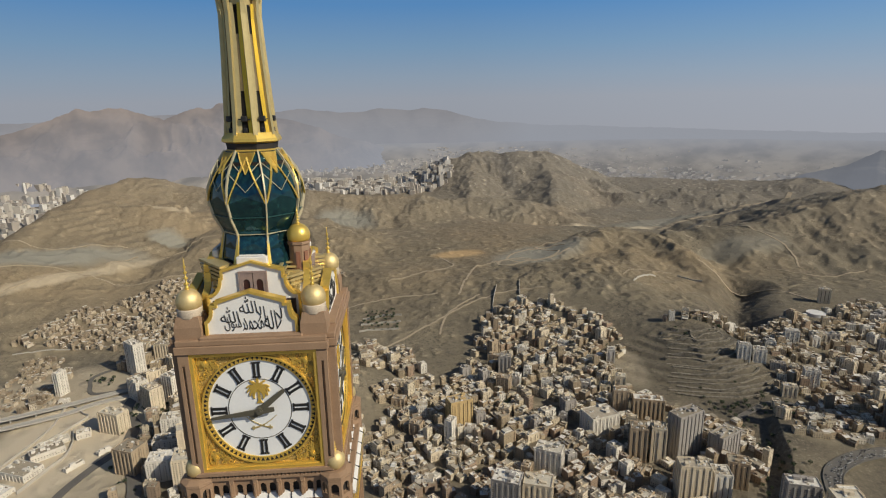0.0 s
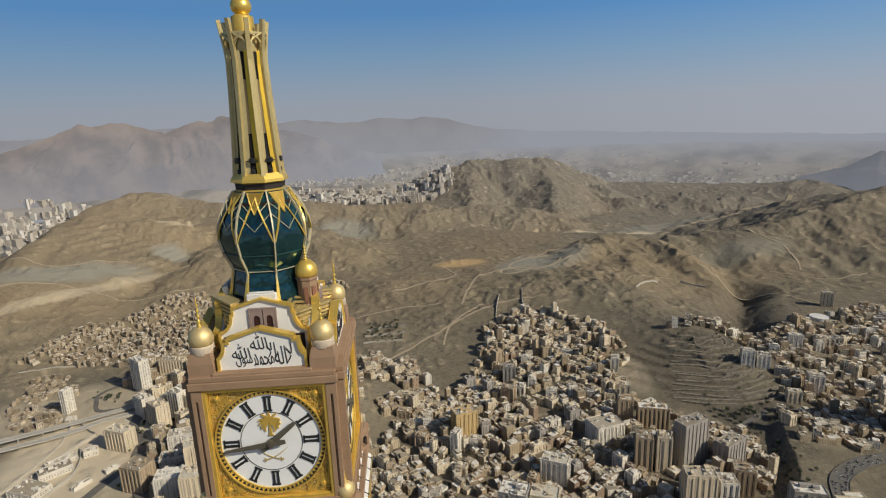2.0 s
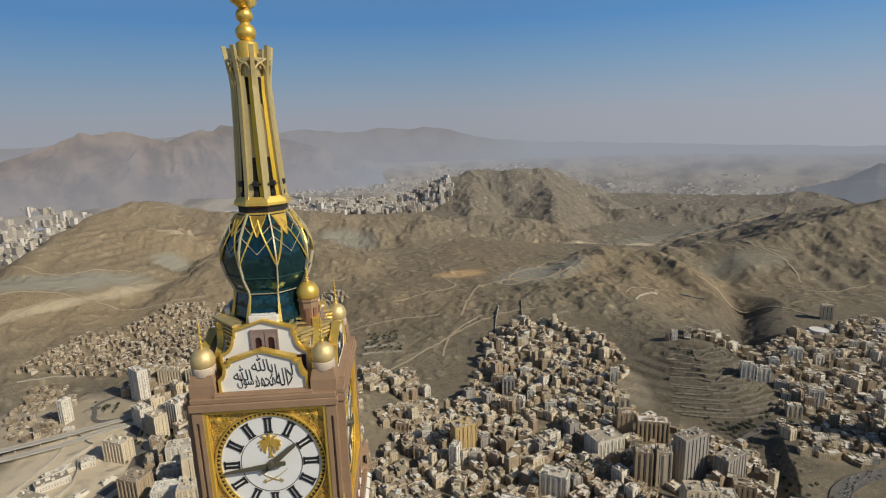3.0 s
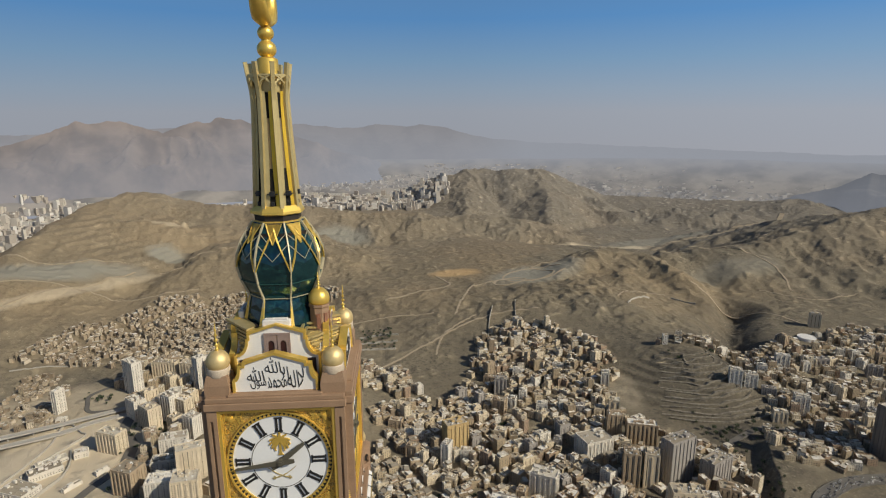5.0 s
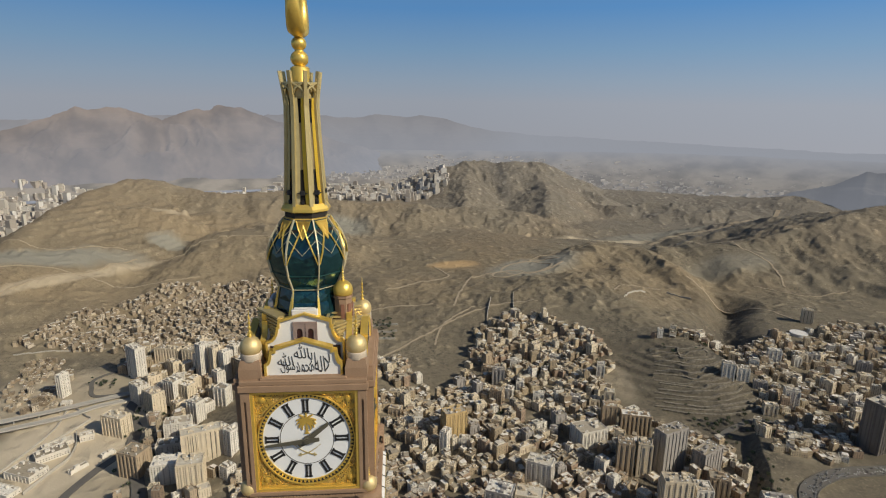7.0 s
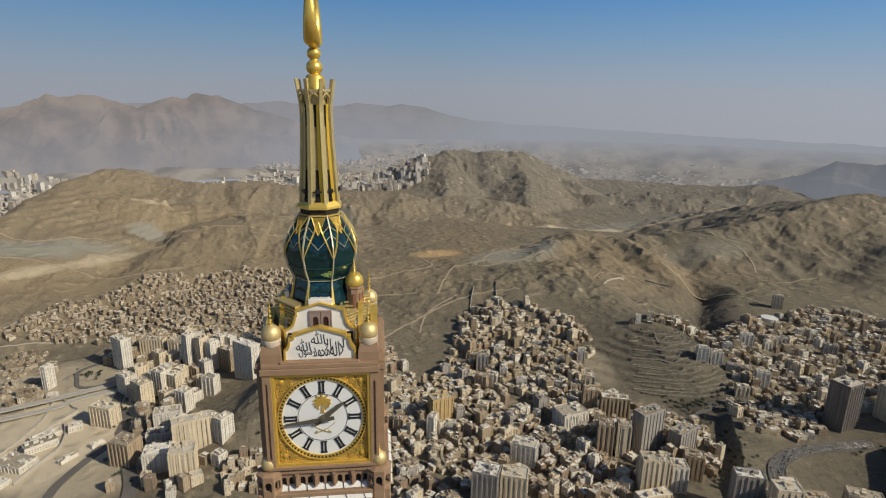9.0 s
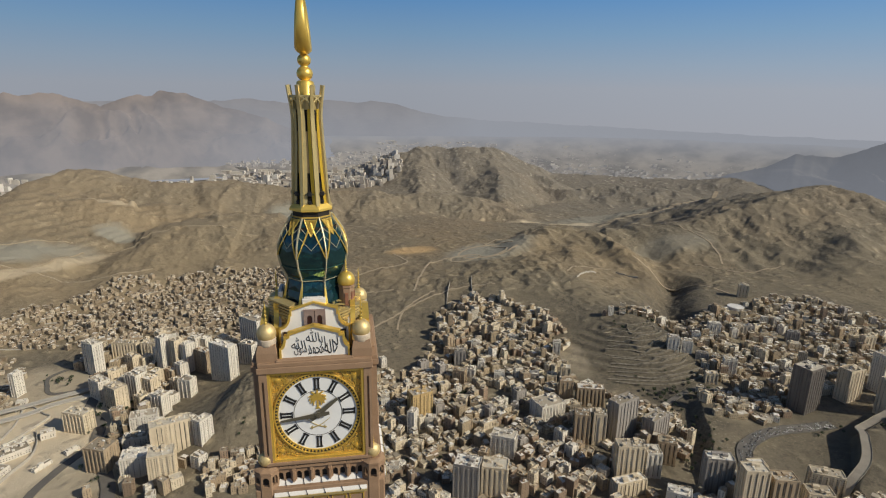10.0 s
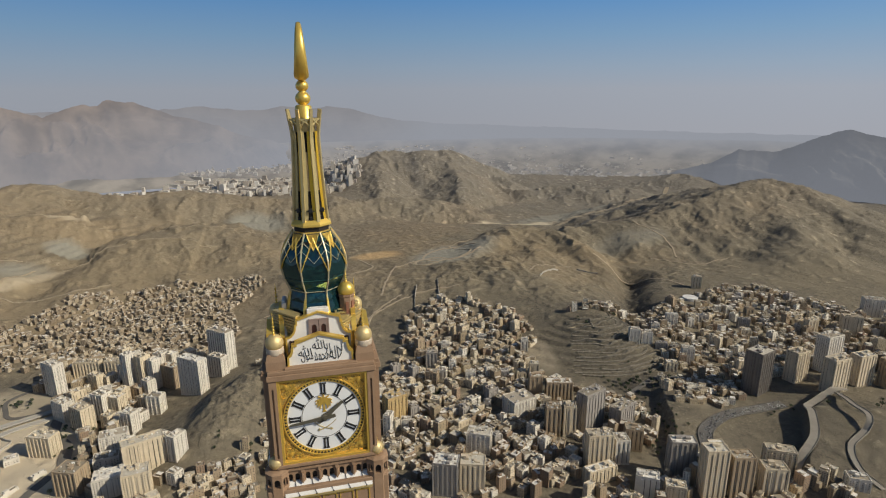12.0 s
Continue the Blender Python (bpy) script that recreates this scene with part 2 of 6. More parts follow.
# ridges: crest points (x, y, height), fall of the flanks per metre, strength of their gullies
RIDGES = [
    ([(-1340, 1880, 150), (-1340, 2060, 184), (-1365, 2300, 222), (-1360, 2520, 254), (-1300, 2760, 280), (-1216, 2937, 262), (-1097, 2925, 214),
      (-948, 2912, 196), (-779, 2956, 188), (-651, 2985, 202), (-432, 2963, 165), (-178, 2929, 140), (54, 2929, 135), (240, 2960, 110)], 0.27, 1.0, 1.2),
    ([(-1250, 2430, 186), (-1125, 2520, 155), (-979, 2530, 132), (-860, 2600, 150)], 0.30, 0.8),
    ([(-830, 2050, 92), (-707, 2228, 132), (-581, 2314, 140), (-434, 2342, 136), (-330, 2290, 104)], 0.24, 0.8),
    ([(-600, 2320, 138), (-560, 2120, 84), (-480, 1960, 56)], 0.30, 0.8),
    ([(85, 3766, 0), (256, 3930, 137), (472, 4022, 256), (560, 4040, 254), (683, 4041, 266), (790, 4010, 262), (898, 3997, 268), (1090, 3960, 236), (1210, 3850, 150), (1310, 3650, 80)], 0.42, 0.55),
    ([(472, 4022, 250), (450, 3700, 150), (400, 3350, 84), (330, 3080, 60)], 0.36, 0.9),
    ([(960, 3990, 262), (960, 3640, 160), (900, 3330, 92), (840, 3100, 40)], 0.38, 0.9),
    ([(150, 2930, 96), (330, 2980, 112), (480, 2960, 100), (640, 2900, 92), (760, 2800, 62), (830, 2700, 22)], 0.32, 1.0),
    ([(1130, 3700, 60), (1308, 3420, 30), (1400, 3370, 44)], 0.40, 1.0), ([(1480, 3390, 46), (1600, 3360, 58), (1736, 3336, 62), (1949, 3276, 68), (2060, 3200, 50)], 0.34, 0.9),
    ([(453, 1773, 84), (672, 1960, 112), (760, 2010, 120), (836, 2030, 122), (917, 1937, 122), (965, 1790, 100), (960, 1640, 76), (880, 1410, 50)], 0.36, 1.0),
    ([(836, 2030, 118), (760, 1800, 100), (700, 1620, 84), (640, 1480, 62)], 0.34, 1.0),
    ([(960, 2040, 84), (1011, 2029, 112), (1229, 2007, 142), (1446, 2014, 162), (1566, 2032, 190), (1765, 2075, 232), (1930, 2100, 256), (2040, 2105, 268), (2126, 2015, 245), (2120, 1805, 177), (2090, 1598, 121)], 0.32, 0.6),
    ([(2020, 2100, 262), (1880, 1850, 180), (1740, 1600, 120)], 0.30, 0.7), ([(2100, 2060, 250), (2350, 2150, 190), (2700, 2400, 120)], 0.36, 0.7),
]
# scarps, steep on one side: from x, y to x, y, height, length of the gentle side, width of the face
SCARPS = [
    (505, 590, 600, 760, 24, 120, 16), (600, 760, 655, 880, 22, 130, 16), (690, 540, 800, 625, 24, 110, 14), (800, 625, 868, 705, 24, 110, 14),
    (868, 705, 1010, 752, 16, 120, 12), (900, 600, 960, 715, 14, 90, 12),
    (-1150, 2440, -860, 2470, 26, 160, 22),
]


# ravines: points along the bed, depth, half-width
RAVINES = [
    ([(800, 1205), (880, 1330), (955, 1470), (1010, 1590)], 46, 58), ([(1010, 1590), (1060, 1720), (1090, 1840)], 22, 70),
    ([(-900, 1900), (-860, 2100), (-900, 2330)], 22, 60), ([(700, 4100), (690, 3850), (640, 3600)], 14, 34),
]


def bed_distance(x, y, bed):
    d = np.full(np.shape(x), 1e9)
    for (x0, y0), (x1, y1) in zip(bed, bed[1:]):
        l2 = (x1 - x0) ** 2 + (y1 - y0) ** 2
        t = np.clip(((x - x0) * (x1 - x0) + (y - y0) * (y1 - y0)) / l2, 0, 1)
        d = np.minimum(d, np.hypot(x - x0 - t * (x1 - x0), y - y0 - t * (y1 - y0)))
    return d


def along_line(x, y, crest):
    """Distance to a crest line, the way along it, its height there, and how far one is on its left-hand side."""
    best, way, top, lee, run = np.full(np.shape(x), 1e9), np.zeros(np.shape(x)), np.zeros(np.shape(x)), np.zeros(np.shape(x)), 0.0
    for (x0, y0, z0), (x1, y1, z1) in zip(crest, crest[1:]):
        length = math.hypot(x1 - x0, y1 - y0)
        t = np.clip(((x - x0) * (x1 - x0) + (y - y0) * (y1 - y0)) / length ** 2, 0, 1)
        d = np.hypot(x - x0 - t * (x1 - x0), y - y0 - t * (y1 - y0))
        near = d < best
        best, way, top = np.where(near, d, best), np.where(near, run + t * length, way), np.where(near, z0 + t * (z1 - z0), top)
        lee = np.where(near, ((x1 - x0) * (y - y0) - (y1 - y0) * (x - x0)) / length, lee)
        run += length
    return best, way, top, np.clip(lee / 60, 0, 1)


def ground_z(x, y):
    single, x, y = np.ndim(x) == 0, np.atleast_1d(np.asarray(x, float)), np.atleast_1d(np.asarray(y, float))
    z = 35 * np.clip((y - 1300) / 900, 0, 1) + 25 * np.clip((x + 400) / 800, -1, 1)
    z = z + 24 * np.exp(-0.5 * (((x - 330) / 420) ** 2 + ((y - 1950) / 260) ** 2))
    drop = np.clip((np.hypot(x, y) - 2500) / 350, 0, 1) * np.clip((x - 250) / 350, 0, 1) * np.clip((4300 - np.hypot(x, y)) / 500, 0, 1)
    z = z - 72 * drop * drop * (3 - 2 * drop)
    rough = np.full(np.shape(x), 0.10)
    wx, wy = x + 70 * (fbm(x, y, 260, 3, 51) - 0.5), y + 70 * (fbm(x, y, 260, 3, 57) - 0.5)
    for cx, cy, height, a, b, turn in HILLS:
        c, s = math.cos(radians(turn)), math.sin(radians(turn))
        u, v = ((wx - cx) * c + (wy - cy) * s) / a, (-(wx - cx) * s + (wy - cy) * c) / b
        g = np.exp(-0.5 * (u * u + v * v))
        z = z + height * g
        rough = rough + g * height / 130
    # flanks fall away from the crests, cut by gullies that run down them
    for k, (crest, fall, gullies, *steeper) in enumerate(RIDGES):
        reach = max(p[2] for p in crest) / fall + 120
        at = (np.abs(wx - (min(p[0] for p in crest) + max(p[0] for p in crest)) / 2) < reach + (max(p[0] for p in crest) - min(p[0] for p in crest)) / 2) \
            & (np.abs(wy - (min(p[1] for p in crest) + max(p[1] for p in crest)) / 2) < reach + (max(p[1] for p in crest) - min(p[1] for p in crest)) / 2)
        if not at.any():
            continue
        px, py, below = wx[at], wy[at], z[at]
        d, way, top, lee = along_line(px, py, crest)
        fall = fall * (1 + lee * steeper[0]) if steeper else fall
        way = way + 60 * (fbm(px, py, 150, 3, 90 + k) - 0.5)
        spurs = fbm(way, d * 0.30, 150, 5, 100 + 7 * k, True) - 0.56
        tent = top - np.sqrt((fall * d) ** 2 + 36) + 6 + spurs * gullies * np.clip(d * 0.26, 4, 34)
        h = np.clip(0.5 + 0.5 * (tent - below) / 22, 0, 1)
        z[at] = below * (1 - h) + tent * h + 11 * h * (1 - h)
        rough[at] = np.maximum(rough[at], 0.62 * h)
    smooth_z = z
    town = np.clip(blob(x, y, -640, 1560, 420, 230, -15) + blob(x, y, 1250, 1220, 560, 260, 25) + blob(x, y, 330, 1250, 260, 230), 0, 1)
    wild = np.clip(np.clip((y - 1150) / 250, 0.0, 1.0) * (1 - 0.85 * town) + 0.7 * blob(x, y, -215, 1040, 95, 150, -28) + 0.4 * blob(x, y, 690, 800, 110, 90), 0, 1)
    rough = np.clip(rough + 0.22 * wild, 0, 1.1) * (0.16 + 0.84 * wild) * (1 - 0.3 / (1 + np.exp((x + 100) / 150)))
    z = z + (fbm(wx, wy, 380, 4, 3, True) - 0.62) * 40 * rough
    z = z + (fbm(wx * 1.3 + wy * 0.4, wy * 0.8 - wx * 0.3, 120, 5, 13, True) - 0.6) * 27 * rough
    z = z + (fbm(wx, wy, 64, 5, 9, True) - 0.55) * 22 * rough + (fbm(x, y, 19, 4, 29, True) - 0.5) * 8 * rough
    z = z + (fbm(x, y, 42, 4, 15, True) - 0.55) * 20 * blob(x, y, -205, 1035, 85, 140, -28)
    # levelled quarry floors
    for cx, cy, a, b, turn in ((470, 1900, 150, 90, 20), (205, 1960, 95, 50, 0), (1200, 1880, 170, 70, 0), (-290, 2640, 130, 120, 0), (-1180, 1880, 300, 60, 40), (1000, 2620, 260, 60, 0), (-930, 2250, 70, 60, 0)):
        z = z + (smooth_z - z) * 0.92 * blob(x, y, cx, cy, a, b, turn, 0.15)
    for x0, y0, x1, y1, height, reach, face in SCARPS:
        length = math.hypot(x1 - x0, y1 - y0)
        ux, uy = (x1 - x0) / length, (y1 - y0) / length
        along, off = (x - x0) * ux + (y - y0) * uy, (x - x0) * uy - (y - y0) * ux
        off = off + 10 * (fbm(x, y, 45, 3, 71) - 0.5)
        ends = 1 / (1 + np.exp(-np.clip(along / 14, -40, 40))) / (1 + np.exp(-np.clip((length - along) / 14, -40, 40)))
        z = z + height * ends * np.clip(off / face + 0.5, 0, 1) * np.exp(-(np.clip(off - face / 2, 0, None) / reach) ** 2)
    for bed, depth, half in RAVINES:
        z = z - depth * np.exp(-(bed_distance(wx, wy, bed) / half) ** 2)
    # cut terraces on the slope in the town, and quarry benches on the far hill
    for cx, cy, a, b, turn, rise, share in ((625, 1075, 160, 120, -8, 8.0, 0.95), (-930, 2330, 420, 260, 10, 15.0, 0.7), (-300, 2450, 260, 160, 0, 12.0, 0.6), (1500, 2900, 330, 130, 0, 14.0, 0.6), (60, 1480, 130, 60, 20, 6.0, 0.4)):
        t = share * blob(x, y, cx, cy, a, b, turn, 0.2)
        q = z / rise
        z = z + t * rise * (np.floor(q) - q + np.clip((q - np.floor(q)) * 4 - 1.5, 0, 1))
    return z[0] if single else z


def blob(x, y, cx, cy, a, b, turn=0, soft=0.25):
    c, s = math.cos(radians(turn)), math.sin(radians(turn))
    u, v = ((x - cx) * c + (y - cy) * s) / a, (-(x - cx) * s + (y - cy) * c) / b
    d = np.sqrt(u * u + v * v) + (fbm(x, y, 70, 4, 21) - 0.5) * 0.5
    return np.clip((1 + soft - d) / (2 * soft), 0, 1)


def grid_mesh(name, x, y, z, mat, zones=None, smooth=True):
    rows, cols = x.shape
    idx = np.arange(rows * cols).reshape(rows, cols)
    quads = np.stack([idx[:-1, :-1], idx[:-1, 1:], idx[1:, 1:], idx[1:, :-1]], -1).reshape(-1, 4)
    me = bpy.data.meshes.new(name)
    me.vertices.add(rows * cols)
    me.vertices.foreach_set("co", np.stack([x, y, z], -1).ravel())
    me.loops.add(quads.size)
    me.loops.foreach_set("vertex_index", quads.ravel())
    me.polygons.add(len(quads))
    me.polygons.foreach_set("loop_start", np.arange(0, quads.size, 4))
    me.polygons.foreach_set("use_smooth", np.full(len(quads), smooth))
    for key, value in (zones or {}).items():
        me.attributes.new(key, 'FLOAT', 'POINT').data.foreach_set("value", np.broadcast_to(value, x.shape).astype(np.float32).ravel())
    me.update(calc_edges=True)
    me.validate()
    me.materials.append(mat)
    return new(name, me)


# ---- ground: one sheet, fine ahead and coarse behind ----
ahead = np.radians(np.linspace(-52, 52, 820))
behind = np.radians(np.linspace(52, 308, 40))[1:]
angles = np.concatenate([ahead, behind])
radii = [1.0, 60, 150, 300, 450, 560]
while radii[-1] < 4400:
    radii.append(radii[-1] + min(12.0, max(3.6, radii[-1] ** 2 / 640 / 1000 * 0.95)))
A, Rr = np.meshgrid(angles, np.array(radii))
X, Y = -30 + Rr * np.sin(A), -40 + Rr * np.cos(A)
Z = ground_z(X, Y)
fresh = np.clip((Y - 1500) / 300, 0, 1)
# mask for the shade painted along the ravine bed
RAVINE_SHADE = np.exp(-(bed_distance(X, Y, RAVINES[0][0]) / 105) ** 4)
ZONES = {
    "sand": np.clip(blob(X, Y, -650, 1000, 150, 140) + blob(X, Y, -760, 1180, 210, 130) * 0.55 + blob(X, Y, -560, 860, 120, 90) * 0.6 + blob(X, Y, -1100, 1800, 300, 26, 52) * 0.45
                    + blob(X, Y, 1000, 2640, 260, 40, 4) * 0.75 + blob(X, Y, 700, 800, 40, 30) * 0.15 + blob(X, Y, 478, 1090, 30, 70) * 0.25
                    + blob(X, Y, 60, 640, 120, 60) * 0.5 + blob(X, Y, -1010, 2450, 150, 24, 6) * 0.5 + blob(X, Y, -350, 4120, 650, 230) * 0.45, 0, 1) * 0.95,
    "grey": np.clip(blob(X, Y, 480, 1900, 170, 110, 25) + blob(X, Y, -290, 2640, 130, 130) + blob(X, Y, 1190, 1860, 150, 60) * 0.5
                    + blob(X, Y, 1400, 2800, 400, 80, 15) * 0.8 + blob(X, Y, -1230, 1900, 300, 70, 30) + blob(X, Y, -930, 2250, 70, 60), 0, 1) * 0.8,
    # dark rock; ravine and valley terms also put shade into the colour
    "rock": np.clip(blob(X, Y, 640, 1050, 150, 150, -8) * 0.6 + blob(X, Y, 690, 850, 120, 110) * 0.55 + 0.75 * RAVINE_SHADE
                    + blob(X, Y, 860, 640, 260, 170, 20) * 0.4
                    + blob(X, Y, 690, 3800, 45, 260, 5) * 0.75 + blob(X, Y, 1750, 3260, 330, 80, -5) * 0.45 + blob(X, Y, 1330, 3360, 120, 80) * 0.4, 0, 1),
    "orange": np.clip(blob(X, Y, 200, 1960, 85, 45) + blob(X, Y, -1000, 2440, 500, 160, 8) * 0.5 + fresh * 0.7 * np.clip((fbm(X, Y, 420, 5, 77) - 0.52) * 5, 0, 1), 0, 1) * 0.7,
    "pond": blob(X, Y, 190, 1985, 85, 42) * 0.85,
    "warm": 0.32 / (1 + np.exp((X - 100) / 260)) * np.clip((Y - 1350) / 300, 0, 1) * np.clip(0.3 + 1.4 * fbm(X, Y, 240, 4, 33), 0, 1.2) + 0.22 * blob(X, Y, 760, 1760, 240, 330),
    # painted haze: ground turns greyer and paler with distance
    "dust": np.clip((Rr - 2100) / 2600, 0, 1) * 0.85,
}
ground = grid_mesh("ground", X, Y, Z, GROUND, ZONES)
tagged(ground, "stony brown desert ground with bare rocky hills", "ground", kind="structure")


# ---- far distance ----
def distance_material(name, rock, haze, glow, size, flat=1.0, pale=0.45):
    """Far land: bare rock, with the haze before it painted on as emission."""
    m = bpy.data.materials.new(name)
    m.use_nodes = True
    nt = m.node_tree
    b = nt.nodes["Principled BSDF"]
    b.inputs["Roughness"].default_value = 1.0
    b.inputs["Specular IOR Level"].default_value = 0.0
    geo = nt.nodes.new("ShaderNodeNewGeometry")
    n = nt.nodes.new("ShaderNodeTexNoise")
    n.inputs["Scale"].default_value, n.inputs["Detail"].default_value = size, 8
    stretch = nt.nodes.new("ShaderNodeMapping")
    stretch.inputs["Scale"].default_value = (1, 1, flat)
    nt.links.new(geo.outputs["Position"], stretch.inputs["Vector"])
    nt.links.new(stretch.outputs[0], n.inputs["Vector"])
    mix = nt.nodes.new("ShaderNodeMix")
    mix.data_type = 'RGBA'
    mix.inputs["A"].default_value, mix.inputs["B"].default_value = (*rock, 1), (*(c * pale for c in rock), 1)
    r = nt.nodes.new("ShaderNodeMapRange")
    r.inputs["From Min"].default_value, r.inputs["From Max"].default_value = 0.4, 0.65
    nt.links.new(n.outputs["Fac"], r.inputs["Value"])
    nt.links.new(r.outputs[0], mix.inputs["Factor"])
    # painted haze: with distance rock colour fades out and a sky-toned glow fades in
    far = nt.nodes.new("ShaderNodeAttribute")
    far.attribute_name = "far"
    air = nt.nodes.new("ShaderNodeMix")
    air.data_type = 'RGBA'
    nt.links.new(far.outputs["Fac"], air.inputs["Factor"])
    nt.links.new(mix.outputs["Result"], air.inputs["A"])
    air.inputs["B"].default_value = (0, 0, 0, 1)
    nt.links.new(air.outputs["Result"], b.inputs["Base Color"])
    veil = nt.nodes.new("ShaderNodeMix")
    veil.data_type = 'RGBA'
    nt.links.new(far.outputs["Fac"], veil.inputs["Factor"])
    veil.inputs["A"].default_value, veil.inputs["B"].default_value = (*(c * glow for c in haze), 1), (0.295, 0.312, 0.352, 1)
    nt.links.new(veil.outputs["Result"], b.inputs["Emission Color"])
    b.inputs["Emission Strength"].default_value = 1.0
    return m


def backdrop(name, near, far_r, foot, crest, mat, label, seed, relief, haze=(0.0, 0.0), fade=None):
    """A ring of far land from radius near to far_r, rising from foot to crest(azimuth in degrees)."""
    az = np.radians(np.linspace(-62, 62, 900))
    rr = np.linspace(near, far_r, 70)
    a, r = np.meshgrid(az, rr)
    s = (r - near) / (far_r - near)
    x, y = -30 + r * np.sin(a), -40 + r * np.cos(a)
    top = crest(np.degrees(a))
    u, v = a * 4500, s * np.clip(top - foot, 60, 600) * 2.2
    u = u + 160 * (fbm(u, v, 330, 3, seed + 40) - 0.5) + v * (fbm(u, v * 0, 700, 2, seed + 50) - 0.5) * 2.4
    gullies = fbm(u, v * 0.6, 380, 6, seed, True) - 0.6
    z = foot + (top - foot) * s ** 1.05 + gullies * np.clip(top - foot, 10, 500) * relief * np.sin(np.pi * np.clip(s, 0.03, 0.93))
    # share of painted haze, from foot to crest
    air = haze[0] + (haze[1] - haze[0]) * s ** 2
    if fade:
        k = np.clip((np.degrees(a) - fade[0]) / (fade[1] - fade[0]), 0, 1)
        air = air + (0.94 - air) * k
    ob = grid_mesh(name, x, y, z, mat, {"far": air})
    return tagged(ob, label, "backdrop", kind="structure")


def bell(a, c, w):
    return np.exp(-0.5 * ((a - c) / w) ** 2)


def far_plain_z(x, y):
    r = np.hypot(np.asarray(x) + 30, np.asarray(y) + 40)
    return 38 + 250 * np.clip((r - 4340) / 420, 0, 1) ** 1.05


def crest_plain(a):
    return 288 + 14 * fbm(a, a * 0, 4, 4, 5) + 30 / (1 + np.exp(-(a - 20) / 5))


def crest_near(a):
    z = np.interp(a, (-62, -45, -38, -33.2, -31.9, -30.7, -29.1, -28.2, -27.6, -26.7, -24.4, -22.8, -21.1, -19.8, -18.3, -17.2, -16.2, -14.2, -12.9, -11.8, -10, -8, -6, -4, -1, 3, 9, 62),
                  (380, 400, 410, 440, 475, 520, 545, 560, 598, 585, 608, 566, 520, 570, 610, 600, 630, 600, 560, 535, 500, 440, 380, 330, 260, 190, 110, 60))
    return z + 30 * (fbm(a, a * 0, 2.2, 6, 8, True) - 0.6) * np.clip((z - 120) / 200, 0, 1)


def crest_far(a):
    z = np.interp(a, (-62, -20, -11.3, -9.6, -7.5, -4.8, -3, -2, 1, 2.4, 4.6, 7.9, 10.7, 14.5, 19, 25, 30, 35, 45, 62),
                  (430, 560, 560, 585, 572, 550, 560, 582, 558, 576, 556, 478, 450, 425, 416, 398, 382, 374, 370, 365))
    return z + 16 * (fbm(a, a * 0, 1.9, 4, 2, True) - 0.6)


def crest_right(a):
    z = np.interp(a, (-62, 32, 35, 37.2, 39.5, 41.6, 44.2, 45.7, 47.1, 48.4, 49.5, 50.5, 52, 62), (-40, -40, 90, 141, 197, 285, 283, 318, 382, 414, 434, 420, 396, 380))
    return z + 22 * (fbm(a, a * 0, 1.7, 5, 18, True) - 0.6) * np.clip((z - 60) / 150, 0, 1)


backdrop("backdrop_ridge", 4060, 4320, -70, crest_right, distance_material("hazy_ridge", (0.085, 0.08, 0.075), (0.27, 0.285, 0.32), 0.42, 0.006), "blue-grey ridge with haze painted on as glow", 43, 0.4, (0.3, 0.12))
backdrop("backdrop_plain", 4340, 4760, 38, crest_plain, distance_material("far_plain", (0.19, 0.165, 0.135), (0.30, 0.295, 0.295), 0.44, 0.005, 2.0, 0.25), "far plain with scattered town, haze painted on as glow", 31, 0.03, (0.0, 0.8))
backdrop("backdrop_mountains", 4430, 4720, 60, crest_near, distance_material("far_rock", (0.15, 0.118, 0.096), (0.30, 0.28, 0.285), 0.36, 0.006), "bare brown mountains with haze painted on as glow", 33, 0.55, (0.5, 0.12), (-16, 0))
backdrop("backdrop_far_mountains", 4740, 4850, 250, crest_far, distance_material("farthest_rock", (0.06, 0.055, 0.05), (0.30, 0.295, 0.315), 0.66, 0.006), "far mountains paled by haze painted on as glow", 37, 0.32, (0.6, 0.2), (5, 13))


# ---- mesh helpers ----
def part(name, bm, mat, parent, label="", smooth=False):
    me = bpy.data.meshes.new(name)
    bm.to_mesh(me)
    bm.free()
    if smooth:
        me.polygons.foreach_set("use_smooth", [True] * len(me.polygons))
    for m in (mat if isinstance(mat, (list, tuple)) else [mat]):
        me.materials.append(m)
    ob = new(name, me)
    ob.parent = parent
    return tagged(ob, label) if label else ob


def twin(ob, m, parent=None):
    """Another part on the same mesh, at the pose m under its parent."""
    o = new(ob.name.split(".")[0], ob.data)
    o.parent = parent or ob.parent
    o.matrix_local = m
    for key in ("label", "kind"):
        if key in ob:
            o[key] = ob[key]
    return o


def box(bm, x0, x1, y0, y1, z0, z1, bevel=0.0):
    v = [bm.verts.new(p) for p in ((x0, y0, z0), (x1, y0, z0), (x1, y1, z0), (x0, y1, z0), (x0, y0, z1), (x1, y0, z1), (x1, y1, z1), (x0, y1, z1))]
    fs = [bm.faces.new([v[i] for i in q]) for q in ((0, 3, 2, 1), (4, 5, 6, 7), (0, 1, 5, 4), (1, 2, 6, 5), (2, 3, 7, 6), (3, 0, 4, 7))]
    if bevel:
        bmesh.ops.bevel(bm, geom=list({e for f in fs for e in f.edges}), offset=bevel, segments=1, affect='EDGES')
    return bm


